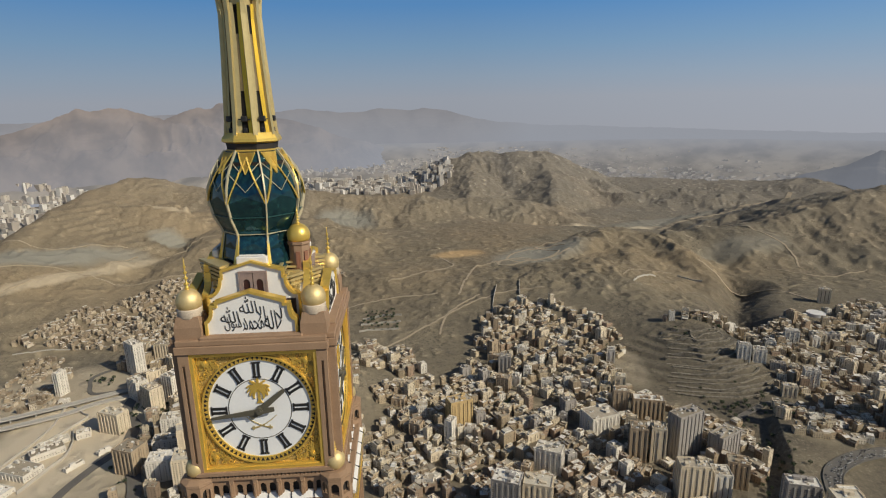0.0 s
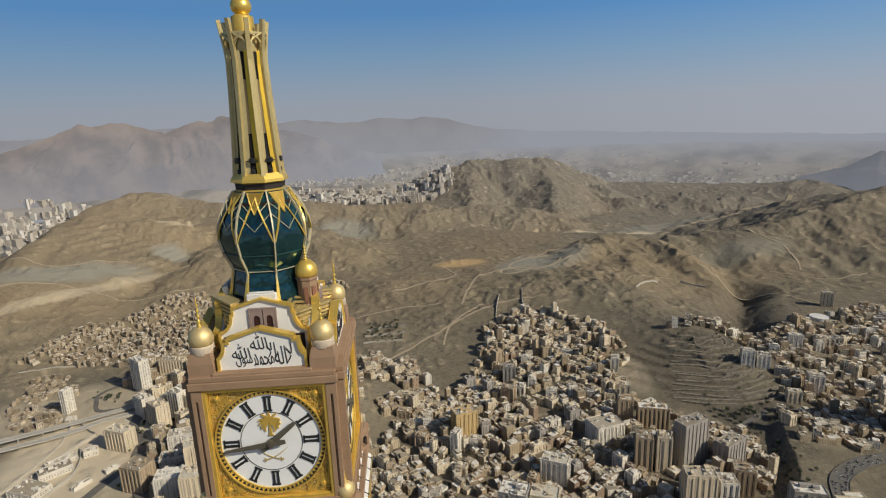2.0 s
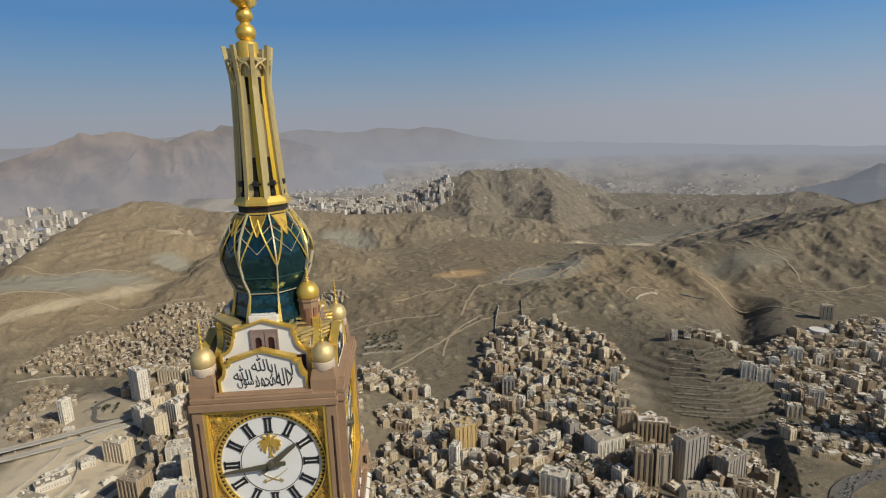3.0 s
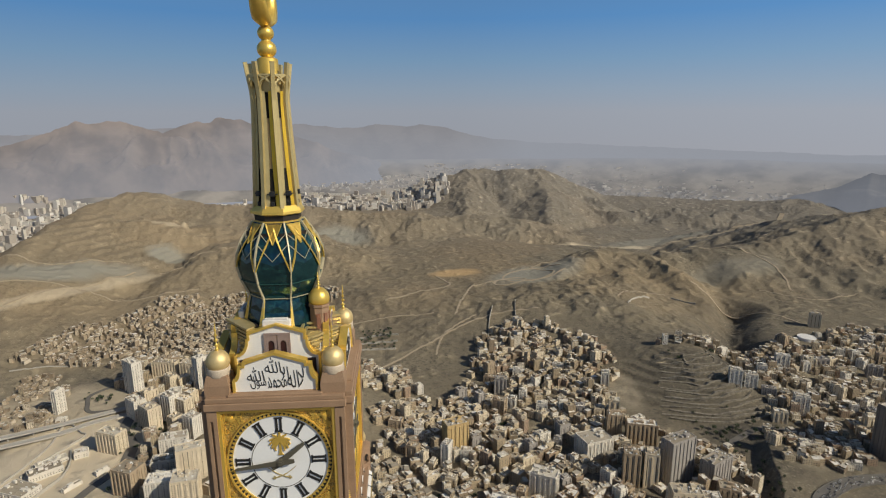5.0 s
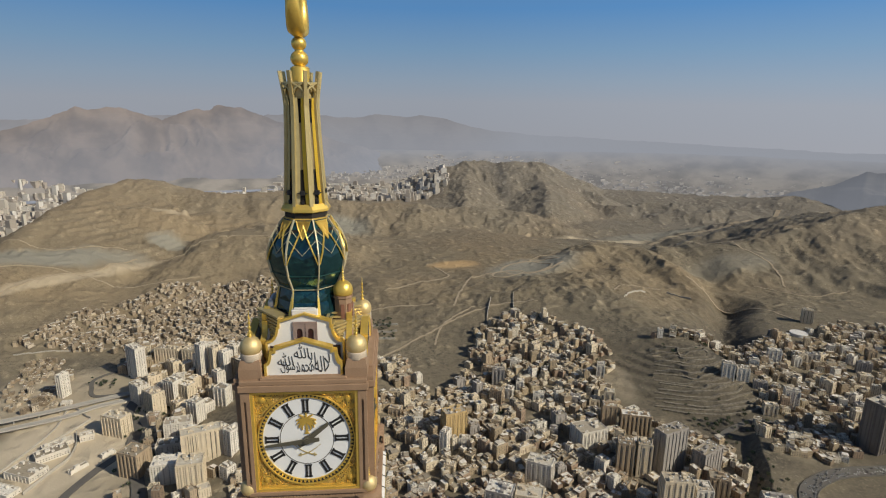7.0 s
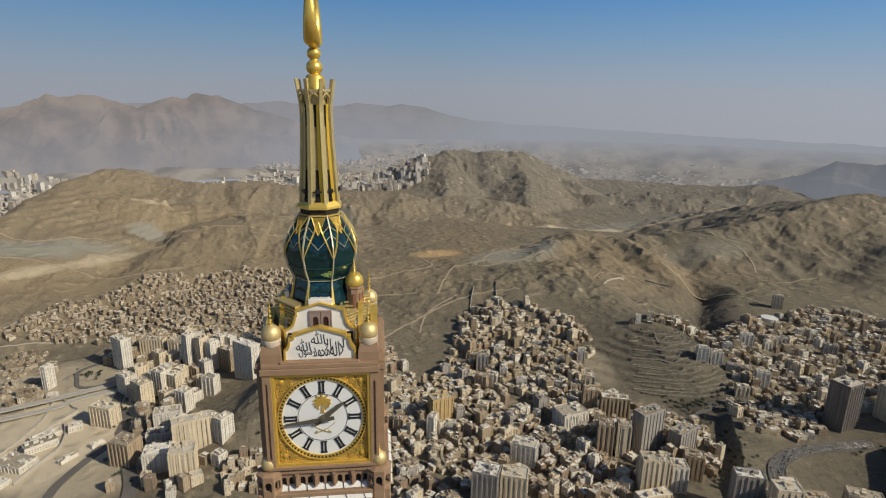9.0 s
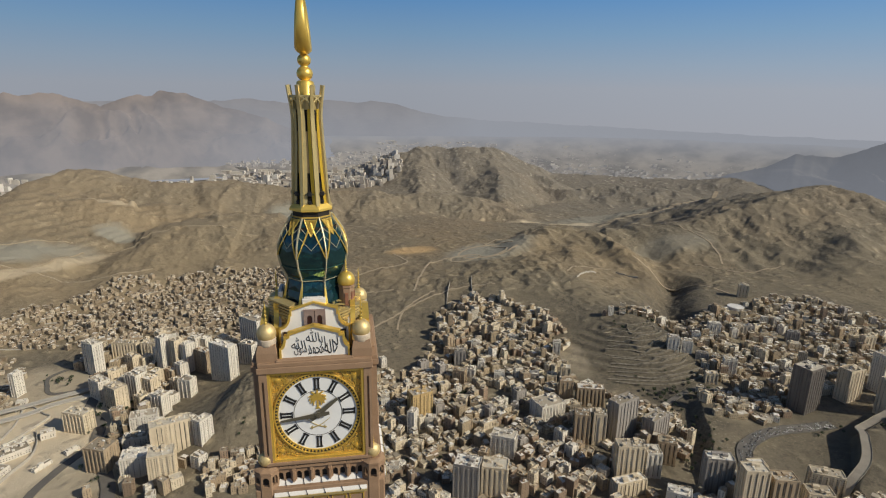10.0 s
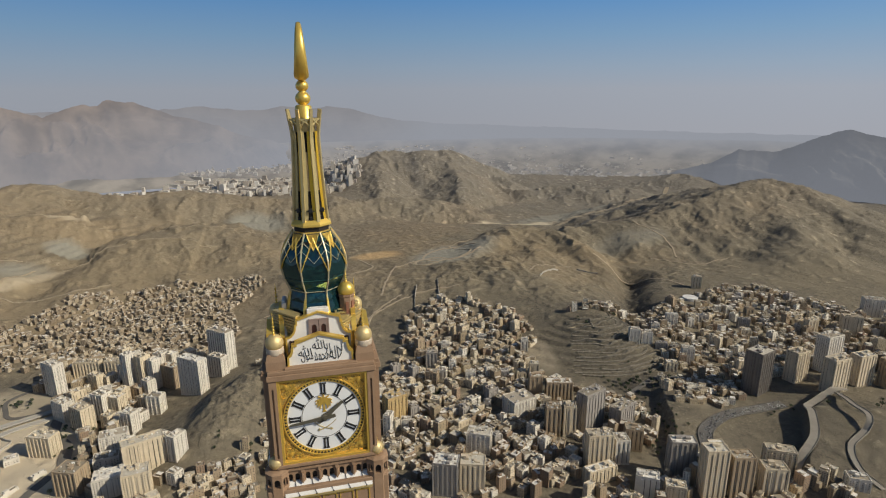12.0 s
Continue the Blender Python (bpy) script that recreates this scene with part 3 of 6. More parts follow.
def plate(bm, outline, y0, y1):
    """A flat outline in x and z, given thickness along y."""
    front = [bm.verts.new((x, y0, z)) for x, z in outline]
    back = [bm.verts.new((x, y1, z)) for x, z in outline]
    n = len(outline)
    bm.faces.new(front)
    bm.faces.new(back[::-1])
    for i in range(n):
        bm.faces.new((front[(i + 1) % n], front[i], back[i], back[(i + 1) % n]))
    bmesh.ops.recalc_face_normals(bm, faces=bm.faces)
    return bm


def ring_plate(bm, outer, inner, y0, y1):
    """A band between two outlines of as many points each, with thickness along y."""
    n = len(outer)
    loops = [[bm.verts.new((x, y, z)) for x, z in o] for o, y in ((outer, y0), (inner, y0), (inner, y1), (outer, y1))]
    for i in range(n):
        j = (i + 1) % n
        for k in range(4):
            a, b = loops[k], loops[(k + 1) % 4]
            bm.faces.new((a[i], a[j], b[j], b[i]))
    bmesh.ops.recalc_face_normals(bm, faces=bm.faces)
    return bm


def lathe(bm, profile, sides, turn=0.0, at=(0, 0)):
    """A profile of radius and height turned about an upright axis."""
    rings = []
    for r, z in profile:
        rings.append([bm.verts.new((at[0] + r * math.cos(turn + 2 * math.pi * i / sides), at[1] + r * math.sin(turn + 2 * math.pi * i / sides), z)) for i in range(sides)])
    for a, b in zip(rings, rings[1:]):
        for i in range(sides):
            bm.faces.new((a[i], a[(i + 1) % sides], b[(i + 1) % sides], b[i]))
    bm.faces.new(rings[0][::-1])
    bm.faces.new(rings[-1])
    return bm


def bar(bm, a, b, w, d=None, up=(0, 0, 1)):
    """A square bar from a to b."""
    a, b = Vector(a), Vector(b)
    t = (b - a).normalized()
    s = t.cross(Vector(up))
    s = s.normalized() if s.length > 1e-6 else Vector((1, 0, 0))
    u = s.cross(t)
    d = d or w
    rings = [[bm.verts.new(p + s * sx * w / 2 + u * sy * d / 2) for sx, sy in ((-1, -1), (1, -1), (1, 1), (-1, 1))] for p in (a, b)]
    for i in range(4):
        bm.faces.new((rings[0][i], rings[0][(i + 1) % 4], rings[1][(i + 1) % 4], rings[1][i]))
    bm.faces.new(rings[0][::-1])
    bm.faces.new(rings[1])
    return bm


def sweep(bm, pts, w, d=None, up=(0, 0, 1)):
    """One square bar bent along several points."""
    d, rows = d or w, []
    for k, p in enumerate(pts):
        t = (pts[min(k + 1, len(pts) - 1)] - pts[max(k - 1, 0)]).normalized()
        s = t.cross(Vector(up))
        s = s.normalized() if s.length > 1e-6 else Vector((1, 0, 0))
        u = s.cross(t)
        rows.append([bm.verts.new(p + s * sx * w / 2 + u * sy * d / 2) for sx, sy in ((-1, -1), (1, -1), (1, 1), (-1, 1))])
    for a, b in zip(rows, rows[1:]):
        for k in range(4):
            bm.faces.new((a[k], a[(k + 1) % 4], b[(k + 1) % 4], b[k]))
    bm.faces.new(rows[0][::-1])
    bm.faces.new(rows[-1])
    return bm


def mesh():
    return bmesh.new()


# ---- the clock tower; its own units are 0.893 m, axis at x = y = 0, street at z = 0 ----
UNIT = 0.893
tower = tagged(new("clock_tower"), "brown stone clock tower with white dials and gilded spire", "tower")
tower.matrix_world = Matrix.Translation((-59.8, 234.0, 10.6)) @ Matrix.Scale(UNIT, 4)
QUARTERS = [Matrix.Rotation(radians(90 * i), 4, 'Z') for i in range(4)]
MID = 530.0      # height of the dials' middle
OVAL = 1.065     # dials stretched in height to fit the camera's view


def round_outline(r, n, oval=OVAL, mid=MID):
    return [(r * math.sin(2 * math.pi * i / n), mid + oval * r * math.cos(2 * math.pi * i / n)) for i in range(n)]


def on_all_sides(ob, children=()):
    """The same part on the other three sides, with its sub-parts."""
    for q in QUARTERS[1:]:
        o = twin(ob, q)
        for c in children:
            twin(c, c.matrix_basis, o)


def arch_cell(bm, x0, x1, z0, z1, pier, spring, y0, y1, steps=8):
    """A piece of wall with one round-arched opening through it."""
    a, b = x0 + pier, x1 - pier
    r, c = (b - a) / 2, (a + b) / 2
    pts = [(x0, z0), (a, z0), (a, spring)] + [(c - r * math.cos(math.pi * i / steps), spring + 1.15 * r * math.sin(math.pi * i / steps)) for i in range(1, steps)]
    pts += [(b, spring), (b, z0), (x1, z0), (x1, z1), (x0, z1)]
    plate(bm, pts, y0, y1)


# shaft below the dials, with upright ribs
bm = mesh()
box(bm, -36, 36, -36, 36, -14, 462)
for q in QUARTERS:
    for i in range(-3, 4):
        b2 = mesh()
        box(b2, i * 10.0 - 1.1, i * 10.0 + 1.1, -37.0, -35, -14, 460)
        b2.transform(q)
        tmp = bpy.data.meshes.new("tmp")
        b2.to_mesh(tmp)
        b2.free()
        bm.from_mesh(tmp)
        bpy.data.meshes.remove(tmp)
part("shaft", bm, BROWN, tower)
bm = mesh()
box(bm, -37.5, 37.5, -37.5, 37.5, 462, 485.2, 0.4)
part("base_block", bm, BROWN, tower)
bm = mesh()
box(bm, -30.3, 30.3, -30.3, 30.3, 484, 563)
part("clock_block", bm, BROWN, tower)

# sloping white roof round the foot of the clock block
bm = mesh()
prof = [(-30.6, 487.4), (-32.2, 487.4), (-39.2, 481.2), (-39.2, 480.2), (-30.6, 480.2)]
ends = [[bm.verts.new((x, y, z)) for y, z in prof] for x in (-27, 27)]
bm.faces.new(ends[0])
bm.faces.new(ends[1][::-1])
for i in range(5):
    bm.faces.new((ends[0][i], ends[0][(i + 1) % 5], ends[1][(i + 1) % 5], ends[1][i]))
bmesh.ops.recalc_face_normals(bm, faces=bm.faces)
terrace = part("skirt_roof", bm, ROOFWHITE, tower, "sunlit white sloping roof with curved ribs")
ribs = []
for i in range(-2, 3):
    bm = mesh()
    pts = [Vector((i * 10.4 + 2.4 * u * u, -32.2 - 7.0 * u, 487.6 - 6.2 * u + 0.4 * math.sin(math.pi * u))) for u in [j / 6 for j in range(7)]]
    for p, q in zip(pts, pts[1:]):
        bar(bm, p, q, 0.32)
    bar(bm, pts[-1], pts[-1] + Vector((0, -0.2, -2.0)), 0.8)
    ribs.append(part("roof_rib", bm, STEEL, terrace))
on_all_sides(terrace, ribs)
bm = mesh()
box(bm, -27, 27, -39.8, -39.2, 479.6, 481.0)
on_all_sides(part("eaves_band", bm, PALE_GOLD, tower))
for i in range(-2, 3):
    bm = mesh()
    ring_plate(bm, [(i * 10.4 + dx * 4.4, 470 + dz * 8) for dx, dz in ((-1, -1), (1, -1), (1, 1), (-1, 1))],
               [(i * 10.4 + dx * 3.7, 470 + dz * 7.2) for dx, dz in ((-1, -1), (1, -1), (1, 1), (-1, 1))], -38.0, -37.4)
    on_all_sides(part("panel_trim", bm, GOLD, tower))

# arcade under the dial: five bays of two arches, with pilasters
for k in range(5):
    for j in range(2):
        bm = mesh()
        x0 = -26.5 + k * 10.6 + 1.1 + j * 4.2
        arch_cell(bm, x0, x0 + 4.2, 486.8, 496.2, 0.7, 491.3, -32.6, -31.6)
        on_all_sides(part("arch", bm, BROWN, tower))
# near-black back panel puts the arcade's recess shade into colour
bm = mesh()
box(bm, -26.5, 26.5, -31.0, -30.4, 486.8, 496.2)
on_all_sides(part("arcade_back", bm, DARK, tower, "near-black panel standing in for shade behind the arches"))
for k in range(6):
    bm = mesh()
    x = -26.5 + k * 10.6
    box(bm, x - 1.1, x + 1.1, -33.8, -30.4, 486.8, 497.5, 0.2)
    box(bm, x - 0.35, x + 0.35, -35.0, -33.8, 487, 494)
    on_all_sides(part("pilaster", bm, BROWN, tower))
bm = mesh()
box(bm, -30.8, 30.8, -34.2, -30.2, 496.2, 497.4)
box(bm, -30.8, 30.8, -35.2, -30.2, 499.2, 501.2, 0.2)
on_all_sides(part("lower_cornice", bm, BROWN, tower))
bm = mesh()
for i in range(36):
    x = -29.7 + i * 1.7
    plate(bm, [(x - 0.5, 497.4), (x + 0.5, 497.4), (x + 0.5, 498.7), (x, 499.3), (x - 0.5, 498.7)], -33.9, -31.5)
on_all_sides(part("dentils", bm, BROWN, tower))

# corner piers of the clock block, each with a long slot
piers = []
for s in (-1, 1):
    bm = mesh()
    x0, x1 = sorted((s * 26.9, s * 31.4))
    u0, u1 = sorted((s * 28.7, s * 29.9))
    ring_plate(bm, [(x0, 501.2), (x1, 501.2), (x1, 559), (x0, 559)], [(u0, 506), (u1, 506), (u1, 553.5), (u0, 553.5)], -34.6, -33.2)
    box(bm, x0, x1, -33.3, -26.8, 501.2, 559)
    piers.append(part("corner_pier", bm, BROWN, tower))
for p in piers:
    on_all_sides(p)
bm = mesh()
box(bm, -32.3, 32.3, -35.6, -26, 559, 562.6, 0.3)
box(bm, -31.6, 31.6, -35.0, -26, 562.6, 565, 0.3)
on_all_sides(part("upper_cornice", bm, BROWN, tower))

# gold frame and dial
SQ = [(-1, -1), (1, -1), (1, 1), (-1, 1)]


def square(w, h):
    return [(sx * w, MID + sz * h) for sx, sz in SQ]


bm = mesh()
ring_plate(bm, square(27.0, 29.0), square(25.5, 27.4), -34.2, -30.6)
ring_plate(bm, square(25.5, 27.4), square(25.0, 26.8), -33.4, -30.6)
on_all_sides(part("gold_frame", bm, GOLD, tower, "polished gold square frame round the dial"))
bm = mesh()
n = 96
outer = []
for i in range(n):
    a = 2 * math.pi * i / n
    s, c = math.sin(a), math.cos(a)
    k = min(25.1 / max(abs(s), 1e-6), 26.9 / max(abs(c), 1e-6))
    outer.append((s * k, MID + c * k))
ring_plate(bm, outer, round_outline(24.4, n, 1.08), -31.6, -30.6)
spandrel = part("spandrel", bm, GOLD_RELIEF, tower, "gilded ground of carved scrollwork in the corners")
# carved scrolls in the four corners
scrolls = []
rnd = random.Random(4)
for sx, sz in SQ:
    bm = mesh()
    for k in range(34):
        u, v = rnd.random(), rnd.random()
        x, z = 14.5 + 10 * u, 15.8 + 10.4 * v
        if math.hypot(x, z / 1.06) < 25.6:
            continue
        turns, r0, ph, way = 1.35, rnd.uniform(0.9, 1.7), rnd.uniform(0, 6.28), rnd.choice((-1, 1))
        pts = [Vector((sx * min(24.6, x + r0 * (1 - t) * math.cos(ph + way * t * turns * 6.28)), -31.85, MID + sz * min(26.3, z + r0 * (1 - t) * math.sin(ph + way * t * turns * 6.28)))) for t in [j / 12 for j in range(12)]]
        for p, q in zip(pts, pts[1:]):
            if (q - p).length > 0.05:
                bar(bm, p, q, 0.42, 0.6, (0, 1, 0))
    scrolls.append(tagged(part("scrollwork", bm, GOLD, spandrel), "raised gold scrolls", kind="stuff"))
    bm = mesh()
    boss = (sx * 21.6, MID + sz * 23.2)
    for i in range(3):
        r = 1.5 - 0.4 * i
        plate(bm, [(boss[0] + r * math.cos(j * math.pi / 5), boss[1] + r * math.sin(j * math.pi / 5)) for j in range(10)], -32.4 - 0.35 * i, -31.6)
    scrolls.append(part("boss", bm, GOLD, spandrel, "round gold boss"))
on_all_sides(spandrel, scrolls)
bm = mesh()
ring_plate(bm, round_outline(24.5, 72), round_outline(22.4, 72), -32.0, -30.7)
ring_plate(bm, round_outline(24.9, 72), round_outline(24.3, 72), -32.9, -30.7)
bezel = part("bezel", bm, GOLD, tower, "gold ring round the dial")
bm = mesh()
for i in range(72):
    a = 2 * math.pi * (i + 0.5) / 72
    w = math.pi / 72 * 0.8
    tri = [((24.2) * math.sin(a - w), MID + OVAL * 24.2 * math.cos(a - w)), (24.2 * math.sin(a + w), MID + OVAL * 24.2 * math.cos(a + w)), (22.6 * math.sin(a), MID + OVAL * 22.6 * math.cos(a))]
    plate(bm, tri, -32.1, -31.9)
teeth = part("toothed_inlay", bm, DARK, bezel, "dark triangles set round the gold ring")
on_all_sides(bezel, [teeth])

bm = mesh()
plate(bm, round_outline(22.5, 72), -31.3, -30.6)
dial = part("dial", bm, DIAL, tower, "white clock dial with black numerals")
kids = []
for h in range(12):
    a = 2 * math.pi * h / 12
    bm = mesh()
    for off in (-0.95, 0.95):
        box(bm, off - 0.55, off + 0.55, -31.65, -31.3, 14.6, 21.2)
    box(bm, -1.9, 1.9, -31.65, -31.3, 14.3, 15.0)
    box(bm, -1.9, 1.9, -31.65, -31.3, 20.7, 21.4)
    for v in bm.verts:
        x, z = v.co.x, v.co.z
        x *= 0.85 + 0.15 * z / 18
        v.co.x, v.co.z = x * math.cos(a) + z * math.sin(a), MID + OVAL * (z * math.cos(a) - x * math.sin(a))
    kids.append(part("numeral", bm, BLACK, dial))
bm = mesh()
ring_plate(bm, round_outline(13.9, 64), round_outline(13.6, 64), -31.45, -31.3)
kids.append(part("inner_ring", bm, HAND, dial))


def pointed(length, tail, w0, w1, angle, y0, y1):
    """A clock hand that leans by angle from noon."""
    b = mesh()
    pts = [(-w0 * 0.45, -tail), (w0 * 0.45, -tail), (w0 * 0.62, -tail * 0.55), (w0 * 0.62, length * 0.12), (w1, length * 0.94), (0, length), (-w1, length * 0.94), (-w0 * 0.62, length * 0.12), (-w0 * 0.62, -tail * 0.55)]
    s, c = math.sin(radians(angle)), math.cos(radians(angle))
    plate(b, [(x * c + z * s, MID + OVAL * (z * c - x * s)) for x, z in pts], y0, y1)
    return b


kids.append(part("minute_hand", pointed(21.8, 6.6, 1.9, 0.55, 263.5, -34.0, -33.4), HAND, dial, "long dark bronze minute hand"))
kids.append(part("hour_hand", pointed(14.6, 5.2, 2.1, 0.9, 52, -33.2, -32.6), HAND, dial, "short dark bronze hour hand"))
bm = mesh()
for r, y in ((1.7, -34.3), (1.0, -34.8)):
    plate(bm, round_outline(r, 20), y, -31.3)
kids.append(part("hub", bm, HAND, dial))
# palm over crossed blades
bm = mesh()
plate(bm, [(-0.5, MID + 3.6), (0.7, MID + 3.6), (0.5, MID + 9.0), (-0.5, MID + 9.0)], -31.75, -31.3)
plate(bm, [(-1.3, MID + 3.0), (1.5, MID + 3.0), (0.8, MID + 4.2), (-0.6, MID + 4.2)], -31.75, -31.3)
for k in range(11):
    a = radians(-125 + 25 * k)
    for j in range(7):
        t0, t1 = j / 7, (j + 1) / 7

        def frond(t):
            droop = 0.55 * t * t * (1 if a > 0 else -1) * min(1, abs(a) * 1.2)
            return Vector((5.0 * t * math.sin(a + droop), MID + 10.0 + OVAL * 4.8 * t * math.cos(a + droop)))
        p, q = frond(t0), frond(t1)
        w = 0.56 * math.sin(math.pi * (0.16 + 0.72 * (t0 + t1) / 2)) + 0.05
        d = Vector((q.y - p.y, p.x - q.x)).normalized() * w
        plate(bm, [tuple(p + d), tuple(q + d), tuple(q - d), tuple(p - d)], -31.8 - 0.02 * k - 0.003 * j, -31.3)
kids.append(part("palm_emblem", bm, GOLD, dial, "gold palm tree emblem"))
for s in (-1, 1):
    bm = mesh()
    arc = [(s * (-4.6 + 11.4 * t), MID - 9.4 + 5.6 * t ** 1.9 + 0.5 * t) for t in [j / 10 for j in range(11)]]
    wide = [0.38 * (1 - 0.7 * j / 10) for j in range(11)]
    plate(bm, [(x, z - w) for (x, z), w in zip(arc, wide)] + [(x, z + w) for (x, z), w in zip(arc[::-1], wide[::-1])], -31.6 - 0.04 * (s + 1), -31.3)
    plate(bm, [(s * -3.9, MID - 10.2), (s * -3.3, MID - 10.1), (s * -3.2, MID - 8.2), (s * -3.8, MID - 8.2)], -31.62 - 0.04 * (s + 1), -31.3)
    kids.append(part("crossed_blade", bm, PALE_GOLD, dial))
on_all_sides(dial, kids)


# stepped gables: the inscribed tablet in front, the taller one behind
def gable(w, z0, zs, zp, grow=0.0, cut=0.29, foot=0.60, rises=(0.50, 0.68, 0.82)):
    """Outline with curved shoulders, a step and a low peak; z0 foot, zs shoulder, zp peak."""
    g = grow
    dz = zp - zs
    half = [(w + g, z0 - g), (w + g, zs + g * 0.6)]
    half += [(w - w * cut * math.sin(a) + g, zs + dz * rises[0] * (1 - math.cos(a)) + g) for a in [math.pi / 2 * j / 6 for j in range(1, 7)]]
    half += [(w * (1 - cut) + g, zs + dz * rises[1] + g), (w * foot + g, zs + dz * rises[1] + g), (w * foot + g, zs + dz * rises[2] + g), (0, zp + g)]
    return half + [(-x, z) for x, z in half[-2::-1]]


def tablet_edge(grow=0.0):
    return gable(18.6, 565.6, 571.6, 584.4, grow, 0.15, 0.74, (0.50, 0.53, 0.66))


def gable_edge(grow=0.0):
    return gable(19.2, 566, 579.2, 594.4, grow, 0.30, 0.66, (0.50, 0.53, 0.74))


bm = mesh()
plate(bm, tablet_edge(), -30.4, -27.5)
tablet = part("tablet", bm, WHITE, tower, "white tablet with black inscription")
bm = mesh()
ring_plate(bm, tablet_edge(0.9), tablet_edge(-0.25), -31.4, -27.4)
tablet_trim = part("tablet_trim", bm, GOLD, tablet, "gold moulding along the stepped edge")
bm = mesh()
box(bm, -21.5, 21.5, -34.2, -27, 564.6, 566.0, 0.3)
on_all_sides(part("tablet_ledge", bm, BROWN, tower))
bm = mesh()
plate(bm, gable_edge(), -18.2, -15.0)
gable_wall = part("gable_wall", bm, WHITE, tower, "white stepped gable wall")
bm = mesh()
ring_plate(bm, gable_edge(0.85), gable_edge(-0.15), -19.3, -16.4)
gable_trim = part("gable_trim", bm, GOLD, gable_wall, "gold moulding along the gable")
bm = mesh()
for x0 in (-5.2, 0.4):
    arch_cell(bm, x0, x0 + 5.2, 580.2, 589.6, 1.15, 585.2, -18.9, -18.2)
ring_plate(bm, [(-5.9, 579.4), (6.3, 579.4), (6.3, 590.4), (-5.9, 590.4)], [(-5.2, 580.2), (5.6, 580.2), (5.6, 589.6), (-5.2, 589.6)], -19.1, -18.2)
window_frame = part("window_frame", bm, material("grey_brown_stone", (0.30, 0.22, 0.19), 0.8), gable_wall, "grey-brown double-arched window frame")
bm = mesh()
box(bm, -5.2, 5.6, -18.35, -18.21, 580.2, 589.6)
window_pane = part("window_pane", bm, material("reddish_window", (0.05, 0.02, 0.018), 0.3), gable_wall)
side_windows = []
for s in (-1, 1):
    bm = mesh()
    c = s * 15.4
    ring_plate(bm, [(c - 2.4, 569), (c + 2.4, 569), (c + 2.4, 577.4), (c - 2.4, 577.4)], [(c - 1.8, 569.6), (c + 1.8, 569.6), (c + 1.8, 576.8), (c - 1.8, 576.8)], -19.0, -18.2)
    box(bm, c - 1.8, c + 1.8, -18.4, -18.21, 569.6, 576.8)
    side_windows.append(part("side_window", bm, material("dark_window", (0.06, 0.035, 0.03), 0.4), gable_wall))
bm = mesh()
box(bm, -6.6, 6.6, -21.4, -18.6, 593.0, 597.4, 0.4)
box(bm, -5.4, 5.4, -21.0, -19.2, 597.4, 598.1, 0.2)
on_all_sides(part("vent_box", bm, ROOFWHITE, tower, "white plant box behind the gable peak"))
# louvred roof behind each gable, stepping inwards
slats = []
bm = mesh()
plate(bm, gable(17.6, 566, 578.4, 592.2), -15.0, -8.0)
gable_roof = part("gable_roof", bm, BROWN, tower)
for s in (-1, 1):
    for k in range(8):
        bm = mesh()
        u = k / 7
        x, z = s * (17.7 - 7.2 * u ** 1.4), 577.8 + 12.6 * u
        box(bm, min(x, x + s * 1.3), max(x, x + s * 1.3), -14.9, -7.5, z, z + 0.9)
        slats.append(part("slat", bm, PALE_GOLD, gable_roof))
# louvred parapets across the corners behind the domes
for s in (-1, 1):
    for k, top in ((-1, 594.0), (1, 587.0)):
        if s > 0:
            top = 590.0
        feet = [(-26.5, -6.5), (-13.0, -21.8), (-10.0, -17.0), (-19.0, -3.0)]
        bm = mesh()
        for flare, z0, z1 in ((0.94, 566, top - 1.0), (1.0, 566, 577.0)):
            lo = [bm.verts.new((x * flare * -k, y * flare * -s, z0)) for x, y in feet]
            hi = [bm.verts.new((x * flare * -k, y * flare * -s, z1)) for x, y in feet]
            for i in range(4):
                bm.faces.new((lo[i], lo[(i + 1) % 4], hi[(i + 1) % 4], hi[i]))
            bm.faces.new(hi)
        bmesh.ops.recalc_face_normals(bm, faces=bm.faces)
        louvre = part("louvred_parapet", bm, BROWN, tower, "gold-brown louvred parapet across the corner")
        z = 577.4
        while z < top:
            bm = mesh()
            flare = 0.99 + 0.05 * (z - 577) / (top - 577)
            lo = [bm.verts.new((x * flare * -k, y * flare * -s, z)) for x, y in feet]
            hi = [bm.verts.new((x * flare * -k, y * flare * -s, z + 1.15)) for x, y in feet]
            for i in range(4):
                bm.faces.new((lo[i], lo[(i + 1) % 4], hi[(i + 1) % 4], hi[i]))
            bm.faces.new(hi)
            bm.faces.new(lo[::-1])
            bmesh.ops.recalc_face_normals(bm, faces=bm.faces)
            part("slat", bm, PALE_GOLD, louvre)
            z += 1.9
bm = mesh()
box(bm, -29, 29, -27.2, -16, 563, 566.4)
box(bm, -15, 15, -15, -4, 566, 579)
attic = part("attic", bm, BROWN, tower)
on_all_sides(attic)
for ob in (gable_wall, gable_trim, window_frame, window_pane, *side_windows, gable_roof, *slats):
    ob.data.transform(Matrix.Translation((0, -4.0, 1.0)))
on_all_sides(gable_wall, [gable_trim, window_frame, window_pane, *side_windows])
on_all_sides(gable_roof, slats)


